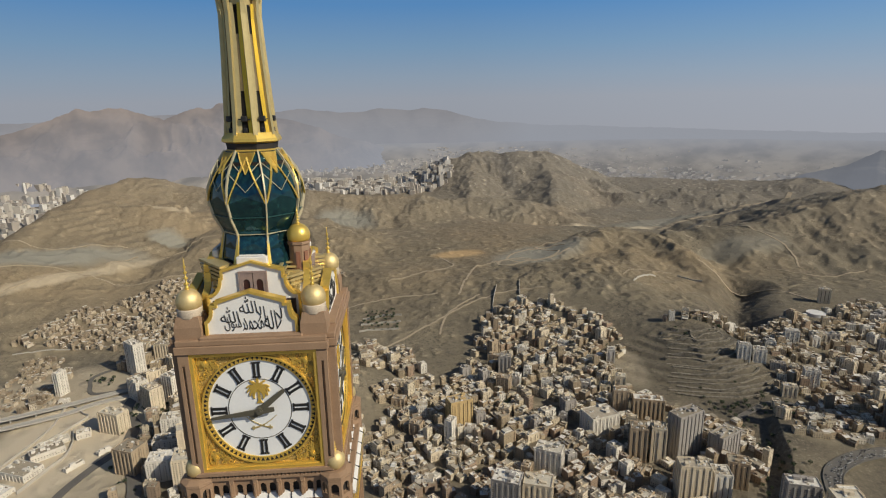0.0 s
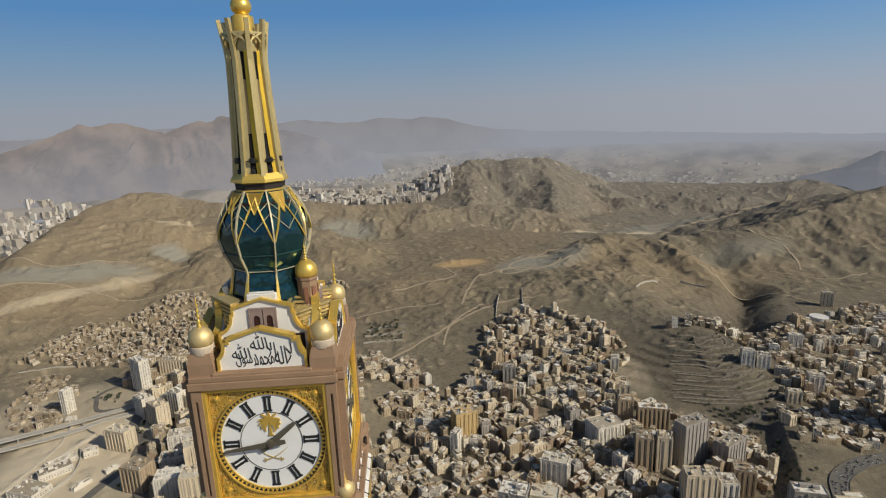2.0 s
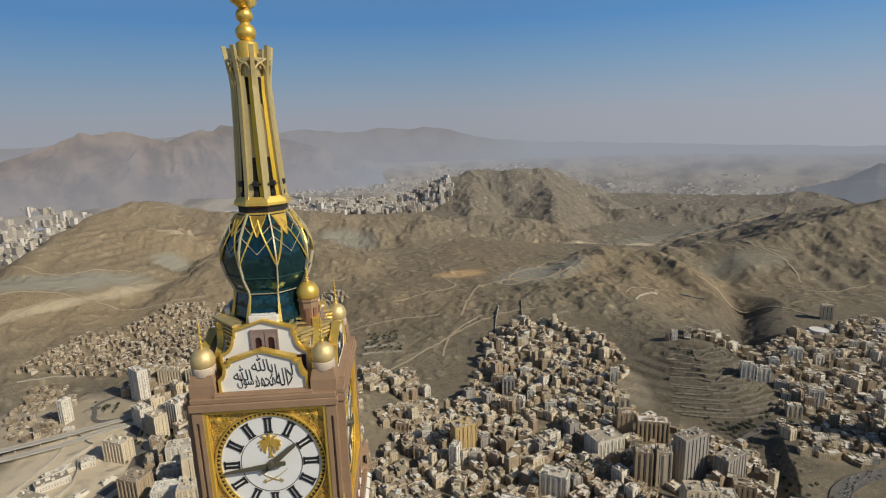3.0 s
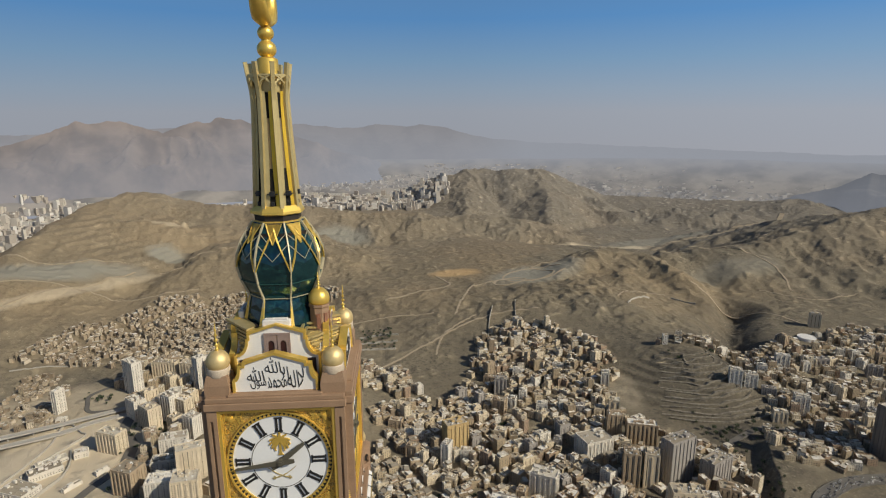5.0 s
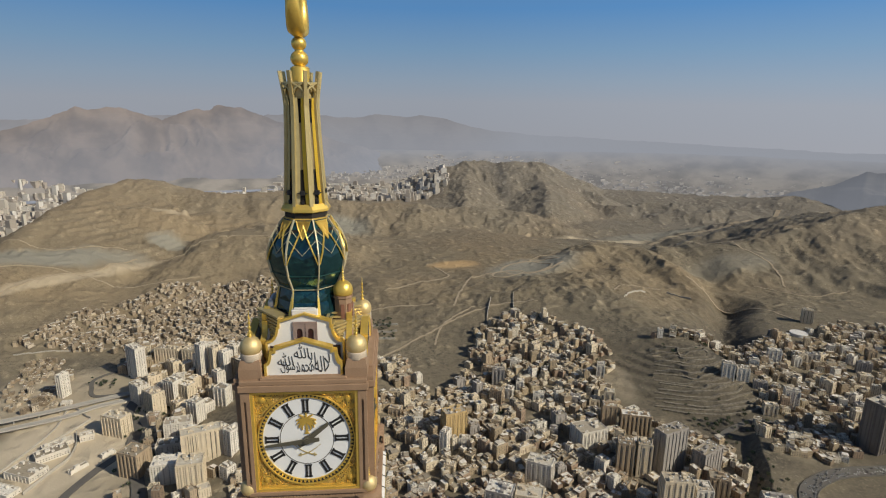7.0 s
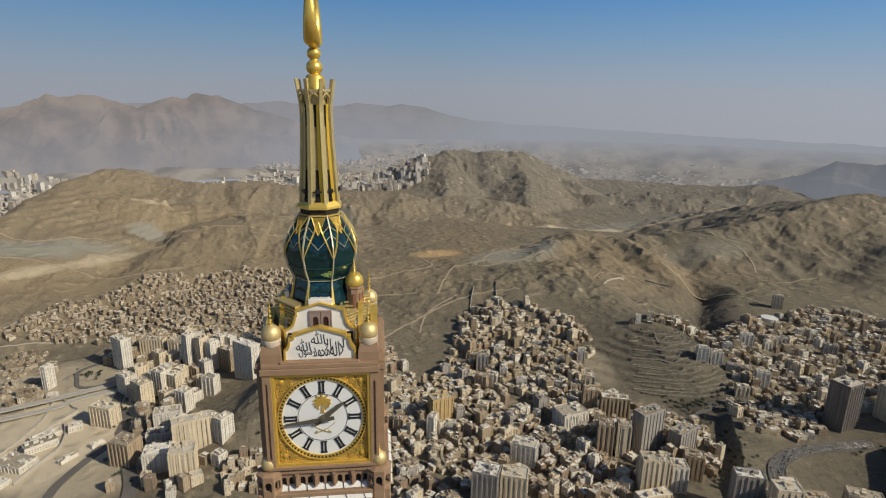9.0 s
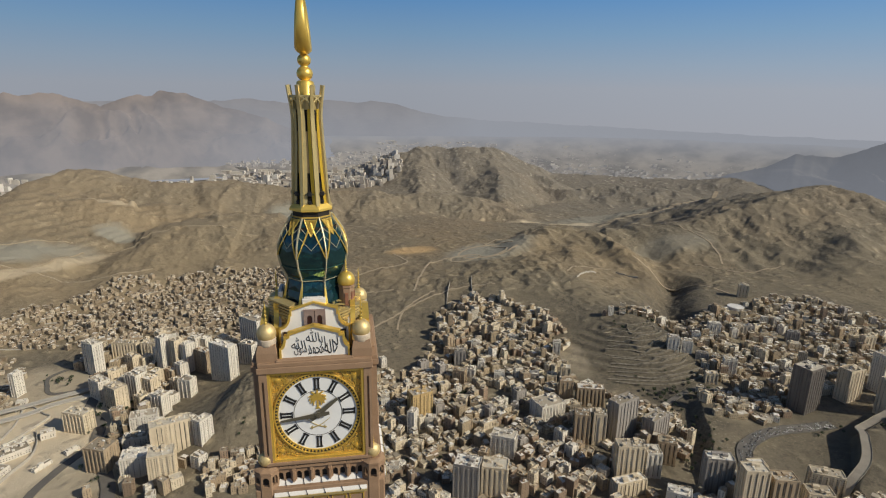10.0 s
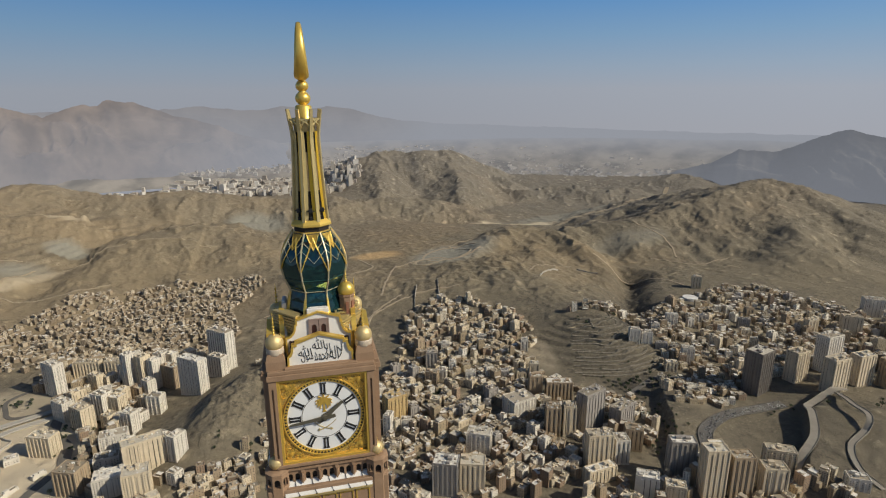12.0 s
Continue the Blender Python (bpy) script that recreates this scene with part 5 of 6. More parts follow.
def inside(x, y, poly):
    hit = False
    for (x0, y0), (x1, y1) in zip(poly, poly[1:] + poly[:1]):
        if (y0 > y) != (y1 > y) and x < x0 + (y - y0) / (y1 - y0) * (x1 - x0):
            hit = not hit
    return hit


RESERVOIR = (1070, 1318)
#             outline, spacing, least and most height, least and most width, turn, seed
DISTRICTS = {
    "centre": ([(-40, 700), (300, 640), (560, 720), (600, 860), (500, 930), (430, 1040), (500, 1190), (490, 1290), (420, 1390), (330, 1460), (250, 1440), (195, 1400), (170, 1290), (150, 1210), (70, 1080),
                (-20, 1290), (-140, 1330), (-110, 1190), (-60, 1000), (-70, 820)], 15.6, 7, 17, 9, 19, 0.5, 3),
    "right": ([(640, 800), (760, 770), (930, 860), (1200, 880), (1380, 960), (1500, 1080), (1430, 1190), (1370, 1330), (1250, 1380), (1160, 1350), (980, 1300), (910, 1270), (800, 1262), (600, 1235), (620, 1195), (790, 1180), (755, 1010), (680, 900)], 15.8, 6, 16, 9, 18, -0.3, 5),
    "old": ([(-1040, 1440), (-960, 1640), (-850, 1740), (-790, 1830), (-640, 1860), (-560, 1890), (-400, 1900), (-250, 1930), (-200, 1800), (-300, 1650), (-260, 1480), (-330, 1350), (-520, 1370), (-700, 1400), (-860, 1430)], 14.0, 4, 10, 6, 16, 0.9, 7),
    "left": ([(-480, 800), (-330, 760), (-320, 860), (-420, 1000), (-480, 1070), (-400, 1180), (-300, 1330), (-420, 1400), (-700, 1400), (-700, 1300), (-560, 1200), (-600, 1120), (-500, 1010)], 18.5, 9, 28, 11, 20, 0.35, 9),
    "foot": ([(-300, 770), (-110, 740), (-60, 860), (-110, 1000), (-160, 940), (-215, 860), (-290, 860)], 15.5, 6, 16, 9, 17, 0.2, 11),
    "slope": ([(-150, 980), (-105, 1000), (-120, 1180), (-200, 1260), (-175, 1120)], 15.0, 6, 14, 9, 16, 0.4, 23),
    "hamlet": ([(-930, 1230), (-955, 1380), (-880, 1400), (-800, 1275), (-740, 1130), (-838, 1096)], 17, 3, 8, 7, 13, 0.1, 13),
    "south": ([(200, 440), (520, 500), (760, 440), (780, 520), (720, 560), (560, 620), (420, 640), (240, 600)], 17, 8, 22, 9, 18, 0.3, 17),
    "gap": ([(1180, 780), (1500, 900), (1520, 1060), (1400, 980), (1200, 870)], 26, 14, 40, 14, 24, -0.5, 19),
}
keep_clear = [(-59.8, 234, 90), (RESERVOIR[0], RESERVOIR[1], 28), (1046, 1280, 22)]


def clear(x, y, r):
    return all((x - a) ** 2 + (y - b) ** 2 > (r + c) ** 2 for a, b, c in keep_clear)


def scatter(outline, spacing, h0, h1, w0, w1, turn, seed):
    rnd = random.Random(seed)
    xs, ys = [p[0] for p in outline], [p[1] for p in outline]
    c, s = math.cos(turn), math.sin(turn)
    mx, my = (min(xs) + max(xs)) / 2, (min(ys) + max(ys)) / 2
    reach = int(max(max(xs) - min(xs), max(ys) - min(ys)) / spacing)
    spots = []
    for i in range(-reach, reach):
        for j in range(-reach, reach):
            u, v = i * spacing + rnd.uniform(-0.4, 0.4) * spacing, j * spacing + rnd.uniform(-0.4, 0.4) * spacing
            if i % 9 == 0 or j % 11 == 0 or rnd.random() < 0.09:
                continue
            x, y = mx + u * c - v * s, my + u * s + v * c
            if inside(x, y, outline) and clear(x, y, spacing * 0.5) and fbm(np.array([x]), np.array([y]), 70, 3, 61)[0] > 0.27:
                spots.append((x, y, turn + rnd.gauss(0, 0.26) + (math.pi / 2 if rnd.random() < 0.5 else 0), rnd.uniform(w0, w1), rnd.uniform(w0, w1), rnd.uniform(h0, h1) * (rnd.uniform(1.4, 2.2) if rnd.random() < 0.16 else 1)))
    return spots, rnd


def facade_quads(rnd, w, d, h, style):
    """Window panes of a tall block: (corner points) lists for the four sides."""
    quads = []
    step = 3.4
    floors = int((h - 3) // step)
    for side in range(4):
        L, off = (w, d / 2 + 0.05) if side % 2 == 0 else (d, w / 2 + 0.05)
        if style == "bands" and side % 2 == 0:
            n = max(3, int(L // 7))
            for c in range(n):
                u = -L / 2 + L * (c + 0.5) / n
                quads.append((side, u - 0.55, u + 0.55, 4, h - 3, off))
        else:
            n = max(3, int(L // (4.2 if style == "grid" else 5.2)))
            for c in range(n):
                u = -L / 2 + L * (c + 0.5) / n
                for r in range(floors):
                    quads.append((side, u - 0.85, u + 0.85, 3 + r * step, 3 + r * step + 1.4, off))
    return quads


def turned(p, side):
    x, y, z = p
    for _ in range(side):
        x, y = -y, x
    return (x, y, z)


def tower_block(x, y, w, d, h, turn, wall, style, name="tower_block", label="tall plastered hotel block with flat roof", sink=28):
    """A tall building: body with parapet, cornice, corner piers, windows, stair heads, plant and tanks on the roof."""
    rnd = random.Random(int(x * 7 + y * 13))
    z = float(ground_z(x, y))
    root = tagged(new(name), label, "building", "tall blocks of the town")
    root.matrix_world = Matrix.Translation((x, y, z)) @ Matrix.Rotation(radians(turn), 4, 'Z')
    a, b = w / 2, d / 2
    bm = mesh()
    box(bm, -a, a, -b, b, -sink, h)
    part("body", bm, wall, root)
    bm = mesh()
    ring = [(-a - 0.35, -b - 0.35), (a + 0.35, -b - 0.35), (a + 0.35, b + 0.35), (-a - 0.35, b + 0.35)]
    inner = [(-a + 0.5, -b + 0.5), (a - 0.5, -b + 0.5), (a - 0.5, b - 0.5), (-a + 0.5, b - 0.5)]
    ring_plate(bm, ring, inner, 0, 1)
    for v in bm.verts:
        v.co = Vector((v.co.x, v.co.z, h - 0.6 if v.co.y < 0.5 else h + 1.5))
    bmesh.ops.recalc_face_normals(bm, faces=bm.faces)
    part("parapet", bm, wall, root)
    bm = mesh()
    for side in range(4):
        L, off = (w, b) if side % 2 == 0 else (d, a)
        n = max(2, int(L // 7.5))
        for c in range(n + 1):
            u = -L / 2 + L * c / n
            q = mesh()
            box(q, max(u - 1.1, -L / 2 - 0.9), min(u + 1.1, L / 2 + 0.9), -off - 1.1, -off + 0.2, -sink, h - 0.7 - (c % 2) * 3.4)
            q.transform(Matrix.Rotation(math.pi / 2 * side, 4, 'Z'))
            tmp = bpy.data.meshes.new("tmp")
            q.to_mesh(tmp)
            q.free()
            bm.from_mesh(tmp)
            bpy.data.meshes.remove(tmp)
    part("facade_relief", bm, wall, root)["kind"] = "stuff"
    bm = mesh()
    for side, u0, u1, z0, z1, off in facade_quads(rnd, w, d, h, style):
        if rnd.random() < 0.05:
            continue
        pts = [turned(p, side) for p in ((u0, -off, z0), (u1, -off, z0), (u1, -off, z1), (u0, -off, z1))]
        bm.faces.new([bm.verts.new(p) for p in pts])
    ob = part("glazing", bm, PANE, root, "rows of dark windows")
    ob["kind"] = "stuff"
    bm = mesh()
    box(bm, -a + 0.5, a - 0.5, -b + 0.5, b - 0.5, h, h + 0.25)
    part("roof", bm, ROOF, root)
    for k in range(4 if w * d > 900 else 3 if w * d > 500 else 2):
        bm = mesh()
        sx, sy = rnd.uniform(2.0, 4.6), rnd.uniform(1.8, 3.4)
        px, py = rnd.uniform(-a + 5.2, a - 5.2) if a > 5.6 else 0, rnd.uniform(-b + 4, b - 4)
        box(bm, px - sx, px + sx, py - sy, py + sy, h + 0.2, h + rnd.uniform(2.8, 5.5), 0.15)
        part("stair_head", bm, wall, root)
    for k in range(rnd.randint(9, 14) if w * d > 500 else rnd.randint(6, 9)):
        bm = mesh()
        px, py = rnd.uniform(-a + 2, a - 2), rnd.uniform(-b + 2, b - 2)
        if k % 3 == 0:
            lathe(bm, [(1.1, h + 0.2), (1.1, h + 2.2), (0.4, h + 2.7)], 8, 0, (px, py))
            part("water_tank", bm, ROOFWHITE, root)
        else:
            sx, sy = rnd.uniform(0.8, 2.2), rnd.uniform(0.8, 1.6)
            box(bm, px - sx, px + sx, py - sy, py + sy, h + 0.2, h + rnd.uniform(1.2, 2.4), 0.08)
            part("plant_box", bm, ROOF if k % 3 == 1 else ROOFWHITE if k % 2 else wall, root)
    keep_clear.append((x, y, max(w, d) * 0.5))
    return root


CREAM = material("cream_render", (0.66, 0.56, 0.41), 0.85, 0, (0.44, 0.36, 0.26), 0.06, 0.7)
PALE = material("pale_render", (0.70, 0.645, 0.56), 0.85, 0, (0.46, 0.42, 0.36), 0.06, 0.7)
TAN = material("tan_render", (0.40, 0.31, 0.21), 0.85, 0, (0.32, 0.24, 0.16), 0.06, 0.7)
GREYW = material("grey_render", (0.34, 0.31, 0.28), 0.85, 0, (0.26, 0.235, 0.21), 0.06, 0.7)
OCHRE = material("ochre_cladding", (0.52, 0.37, 0.17), 0.8, 0, (0.44, 0.31, 0.15), 0.06, 0.6)
DARKB = material("dark_cladding", (0.20, 0.175, 0.155), 0.5, 0, (0.13, 0.115, 0.10), 0.06, 0.7)
# x, y, width, depth, height, turn, wall, style
LEFT_BLOCKS = [
    (-645, 1272, 44, 22, 80, -40, PALE, "bands"), (-327, 1158, 60, 24, 86, -38, PALE, "grid"), (-282, 1285, 62, 26, 100, -42, PALE, "bands"),
    (-286, 1236, 40, 22, 52, -38, PALE, "bands"), (-482, 1252, 20, 24, 86, -41, PALE, "bands"), (-450, 1244, 20, 24, 80, -41, CREAM, "bands"),
    (-424, 1236, 19, 24, 71, -41, PALE, "bands"), (-388, 1228, 38, 22, 54, -41, TAN, "grid"), (-600, 1345, 60, 20, 40, -10, CREAM, "bands"),
    (-530, 1325, 50, 20, 42, -14, CREAM, "bands"), (-586, 1148, 38, 24, 44, -41, PALE, "grid"), (-530, 1088, 38, 26, 55, -41, CREAM, "bands"),
]
LEFT_NEAR_BLOCKS = [
    (-505, 1128, 30, 26, 59, -30, PALE, "bands"), (-474, 1124, 26, 24, 49, -30, CREAM, "grid"), (-430, 1044, 26, 22, 47, -30, PALE, "grid"),
    (-367, 890, 66, 24, 62, 22, CREAM, "bands"), (-440, 975, 46, 26, 44, 12, PALE, "grid"), (-440, 926, 40, 24, 29, 10, PALE, "grid"),
    (-412, 852, 50, 30, 38, 8, PALE, "grid"), (-363, 822, 40, 30, 52, 10, CREAM, "grid"), (-576, 1020, 48, 26, 42, -22, CREAM, "grid"),
    (-482, 884, 40, 34, 46, -20, TAN, "bands"), (-772, 1193, 12, 22, 55, -20, PALE, "bands"), (-395, 1106, 28, 22, 42, -20, PALE, "grid"),
]
CENTRE_BLOCKS = [
    (89, 938, 42, 26, 56, 18, OCHRE, "plain"), (136, 700, 40, 30, 60, -24, GREYW, "grid"), (180, 694, 40, 28, 54, -20, CREAM, "bands"),
    (222, 790, 42, 26, 40, -28, PALE, "grid"), (340, 890, 54, 40, 34, 16, PALE, "bands"), (422, 1005, 20, 18, 39, -20, CREAM, "bands"),
    (396, 938, 26, 20, 48, -14, TAN, "grid"), (440, 914, 54, 22, 41, -16, TAN, "bands"), (372, 798, 26, 24, 60, -18, TAN, "bands"),
    (402, 790, 22, 24, 62, -18, CREAM, "bands"), (452, 800, 52, 24, 79, 22, GREYW, "grid"), (512, 784, 50, 24, 48, 28, GREYW, "grid"),
]
CENTRE_NEAR_BLOCKS = [
    (409, 690, 42, 24, 63, -10, CREAM, "grid"), (452, 690, 24, 26, 47, -12, PALE, "bands"), (494, 716, 30, 22, 44, -24, TAN, "bands"),
    (69, 892, 13, 20, 43, -30, PALE, "plain"), (310, 560, 60, 30, 38, 12, CREAM, "grid"), (391, 650, 54, 18, 27, 8, CREAM, "grid"),
    (440, 590, 34, 20, 46, -34, PALE, "bands"), (476, 568, 30, 20, 38, -30, CREAM, "grid"), (540, 566, 34, 24, 84, -12, CREAM, "grid"), (582, 556, 34, 24, 70, -14, TAN, "bands"), (566, 592, 24, 20, 60, -10, CREAM, "grid"), (524, 622, 40, 22, 64, -18, GREYW, "grid"),
    (692, 588, 46, 22, 45, -28, CREAM, "grid"), (636, 544, 36, 24, 52, -20, CREAM, "bands"), (768, 510, 30, 20, 19, -30, PALE, "grid"),
]
RIGHT_BLOCKS = [
    (861, 824, 46, 36, 96, 18, DARKB, "bands"), (975, 835, 40, 26, 71, 10, CREAM, "bands"), (1085, 858, 48, 28, 88, 8, PALE, "grid"),
    (1000, 764, 44, 26, 76, 6, CREAM, "plain"), (1090, 780, 44, 24, 70, 4, CREAM, "bands"), (1150, 760, 44, 24, 64, 2, TAN, "bands"),
    (1151, 1398, 26, 20, 40, -30, CREAM, "bands"), (713, 1063, 24, 18, 32, -22, PALE, "grid"), (745, 1058, 24, 18, 30, -22, PALE, "grid"),
    (800, 972, 26, 18, 40, -24, PALE, "grid"), (1500, 1090, 50, 26, 52, -30, PALE, "grid"), (1330, 1010, 44, 24, 50, -30, CREAM, "bands"),
]
for rows in (LEFT_BLOCKS, LEFT_NEAR_BLOCKS, CENTRE_BLOCKS, CENTRE_NEAR_BLOCKS, RIGHT_BLOCKS):
    for x, y, w, d, h, turn, wall, style in rows:
        look_of = ({id(CREAM): "cream", id(PALE): "pale grey", id(TAN): "tan", id(GREYW): "grey", id(OCHRE): "ochre", id(DARKB): "dark brown"})[id(wall)]
        size = "slender" if max(w, d) < 27 else "broad" if max(w, d) > 48 else "tall" if h > 50 else "mid-rise"
        tower_block(x, y, w, d, h, turn, wall, style, label=f"{size} {look_of} block with cluttered flat roof")
rnd = random.Random(52)
for i in range(170):
    x, y = rnd.choice(((rnd.uniform(-40, 560), rnd.uniform(740, 1330)), (rnd.uniform(650, 1500), rnd.uniform(830, 1420))))
    w, d, h, turn = rnd.uniform(13, 28), rnd.uniform(12, 20), rnd.uniform(13, 26) * (1.5 if rnd.random() < 0.2 else 1), rnd.choice((-24, -12, 20, 28)) + rnd.uniform(-6, 6)
    tint = rnd.choice((PALE, CREAM, CREAM, TAN, GREYW))
    if (inside(x, y, DISTRICTS["centre"][0]) or inside(x, y, DISTRICTS["right"][0])) and clear(x, y, 11):
        look_of = {id(CREAM): "cream", id(PALE): "pale grey", id(TAN): "tan", id(GREYW): "grey"}[id(tint)]
        tower_block(x, y, w, d, h, turn, tint, rnd.choice(("bands", "grid")), label=f"{'broad' if w > 19 else 'narrow'} {look_of} apartment block among low houses")
CANYON = [(-440, 780), (-453, 824), (-492, 901), (-529, 973), (-545, 1031), (-587, 1088), (-600, 1150)]
keep_clear.extend((x, y, 15) for x, y in CANYON)
keep_clear.extend(((p[0] + q[0]) / 2, (p[1] + q[1]) / 2, 15) for p, q in zip(CANYON, CANYON[1:]))
rnd = random.Random(41)
for quarter, step, h0, h1 in (([(-620, 1190), (-420, 1195), (-350, 1030), (-520, 1060)], 29, 22, 50), ([(-650, 1430), (-470, 1390), (-300, 1330), (-430, 1232), (-560, 1254)], 32, 22, 56),
                              ([(-470, 960), (-330, 980), (-290, 830), (-410, 800)], 29, 20, 46)):
    for i in range(14):
        for j in range(14):
            x, y = -660 + step * i + rnd.uniform(-5, 5), 790 + step * 1.7 * j + rnd.uniform(-7, 7)
            w, d, h, turn = rnd.uniform(18, 30), rnd.uniform(16, 22), rnd.uniform(h0, h1), rnd.choice((-38, -30, 14, 52)) + rnd.uniform(-5, 5)
            tint = rnd.choice((PALE, PALE, CREAM, CREAM, TAN))
            if inside(x, y, quarter) and clear(x, y, 9):
                look_of = {id(CREAM): "cream", id(PALE): "pale grey", id(TAN): "tan"}[id(tint)]
                tower_block(x, y, w, d, h, turn, tint, rnd.choice(("bands", "grid")), label=f"{'tall' if h > 36 else 'mid-rise'} {look_of} block crowded among others")


def single_house(rnd, x, y, z, turn, w, d, h):
    """One of the nearer houses, with its parts."""
    tone = rnd.choice(("beige", "brown", "pale", "tan"))
    root = tagged(new("house"), f"{'tall' if h > 15 else 'low'} {tone} plastered house with flat cluttered roof", "house", "houses of the near town")
    root.matrix_world = Matrix.Translation((x, y, z)) @ Matrix.Rotation(turn, 4, 'Z')
    wall = {"beige": CREAM, "brown": BROWNW, "pale": PALE, "tan": TAN}[tone]
    a, b = w / 2, d / 2
    bm = mesh()
    lo = [bm.verts.new((sx * a, sy * b, -8)) for sx, sy in SQ]
    hi = [bm.verts.new((sx * a, sy * b, h + 1.1)) for sx, sy in SQ]
    inn = [bm.verts.new((sx * (a - 0.4), sy * (b - 0.4), h + 1.1)) for sx, sy in SQ]
    low = [bm.verts.new((sx * (a - 0.4), sy * (b - 0.4), h)) for sx, sy in SQ]
    for k in range(4):
        n = (k + 1) % 4
        for p, q in ((lo, hi), (hi, inn), (inn, low)):
            bm.faces.new((p[k], p[n], q[n], q[k]))
    part("body", bm, wall, root)
    bm = mesh()
    box(bm, -a + 0.4, a - 0.4, -b + 0.4, b - 0.4, h - 0.2, h + 0.02)
    part("roof", bm, ROOF, root)
    bm = mesh()
    px, py = rnd.uniform(-a + 2.6, a - 2.6), rnd.uniform(-b + 2.6, b - 2.6)
    box(bm, px - 1.7, px + 1.7, py - 2.0, py + 2.0, h, h + rnd.uniform(2.4, 3.2), 0.1)
    part("stair_head", bm, wall, root)
    for k in range(rnd.randint(2, 4)):
        bm = mesh()
        px, py, t = rnd.uniform(-a + 1.5, a - 1.5), rnd.uniform(-b + 1.5, b - 1.5), rnd.uniform(0.6, 1.1)
        if k % 2:
            box(bm, px - t, px + t, py - t * 0.7, py + t * 0.7, h, h + rnd.uniform(0.9, 1.6), 0.06)
            part("air_unit", bm, ROOFWHITE, root)
        else:
            lathe(bm, [(t, h), (t, h + 1.5), (t * 0.4, h + 1.9)], 7, 0, (px, py))
            part("water_tank", bm, ROOFWHITE if rnd.random() < 0.6 else GREYW, root)
    bm = mesh()
    for side in range(4):
        L, off = (w, b + 0.05) if side % 2 == 0 else (d, a + 0.05)
        cols = max(2, int(L // 3.6))
        for c in range(cols):
            u, ww = -L / 2 + L * (c + 0.5) / cols, rnd.choice((0.45, 0.6, 0.8))
            for r in range(max(1, int(h // 3.1))):
                if rnd.random() < 0.15:
                    continue
                pts = [turned(p, side) for p in ((u - ww, -off, r * 3.1 + 1.0), (u + ww, -off, r * 3.1 + 1.0), (u + ww, -off, r * 3.1 + 2.4), (u - ww, -off, r * 3.1 + 2.4))]
                bm.faces.new([bm.verts.new(p) for p in pts])
    part("glazing", bm, PANE, root, "small dark windows")["kind"] = "stuff"


BROWNW = material("brown_render", (0.27, 0.195, 0.135), 0.88, 0, (0.21, 0.15, 0.10), 0.08, 0.7)
near_left = 290
for key, spec in DISTRICTS.items():
    spots, rnd = scatter(*spec)
    chunks = []
    zs = ground_z(np.array([p[0] for p in spots]), np.array([p[1] for p in spots]))
    for (x, y, turn, w, d, h), z in zip(spots, zs):
        if near_left and ((key == "centre" and y < 790) or (key in ("foot", "south", "left") and y < 830)):
            single_house(rnd, x, y, float(z), turn, max(w, 8), max(d, 8), h)
            near_left -= 1
            continue
        chunks.append((house_arrays(rnd, w, d, h, windows=y < 1130 or h > 11), (x, y, float(z), turn)))
    if not chunks:
        continue
    houses = new("town_houses", mesh_of("town_houses", chunks, OLD_HOUSE if key in ("old", "hamlet") else None))
    tagged(houses, "dense flat-roofed houses in beige and brown plaster", "houses", kind="stuff")


# ---- the far town in the valley behind the hills ----
def far_town(outline, count, seed, h0, h1, lift, mat, longest=40):
    rnd = random.Random(seed)
    chunks = []
    xs, ys = [p[0] for p in outline], [p[1] for p in outline]
    spots = []
    while len(spots) < count:
        x, y = rnd.uniform(min(xs), max(xs)), rnd.uniform(min(ys), max(ys))
        if inside(x, y, outline):
            spots.append((x, y))
    P = np.array(spots).T
    zs = np.where(np.hypot(P[0] + 30, P[1] + 40) < 4340, ground_z(*P), far_plain_z(*P))
    for (x, y), z in zip(spots, zs):
        w, d, h = rnd.uniform(14, longest), rnd.uniform(12, 30), rnd.uniform(h0, h1) * (2.0 if rnd.random() < 0.12 else 1)
        chunks.append((house_arrays(rnd, w, d, h, windows=False), (x, y, float(z) + lift, rnd.uniform(-0.6, 0.2))))
    me = mesh_of("far_town", chunks)
    me.materials.clear()
    for k in range(3):
        me.materials.append(mat)
    return tagged(new("far_town", me), "pale blocks of a distant town, the farthest with painted-on haze", "houses", kind="stuff")


FAR_WALL = varied("far_plaster", [(0.47, 0.43, 0.38), (0.60, 0.57, 0.53), (0.36, 0.32, 0.28), (0.52, 0.47, 0.41)], 0.9, 0.1)
# haze over the farthest blocks is emission put into their walls
HAZE_GLOW_WALL = distance_material("hazy_plaster", (0.30, 0.275, 0.245), (0.30, 0.295, 0.30), 0.5, 0.02)
far_town([(-900, 3950), (-600, 3720), (60, 3560), (330, 3700), (330, 4150), (-300, 4300), (-800, 4280)], 430, 3, 14, 38, 0, FAR_WALL)
far_town([(-2700, 3400), (-2150, 2350), (-1760, 2450), (-1640, 2900), (-1650, 3350), (-1700, 3900), (-2450, 3800)], 720, 5, 14, 40, 0, FAR_WALL)
far_town([(-1500, 4080), (-1150, 3500), (-900, 3700), (-950, 4180)], 60, 7, 10, 26, 0, FAR_WALL)
far_town([(200, 4400), (900, 4280), (1700, 3980), (2700, 3360), (2900, 3520), (1900, 4260), (950, 4560), (200, 4680)], 1000, 9, 5, 12, -4, HAZE_GLOW_WALL)
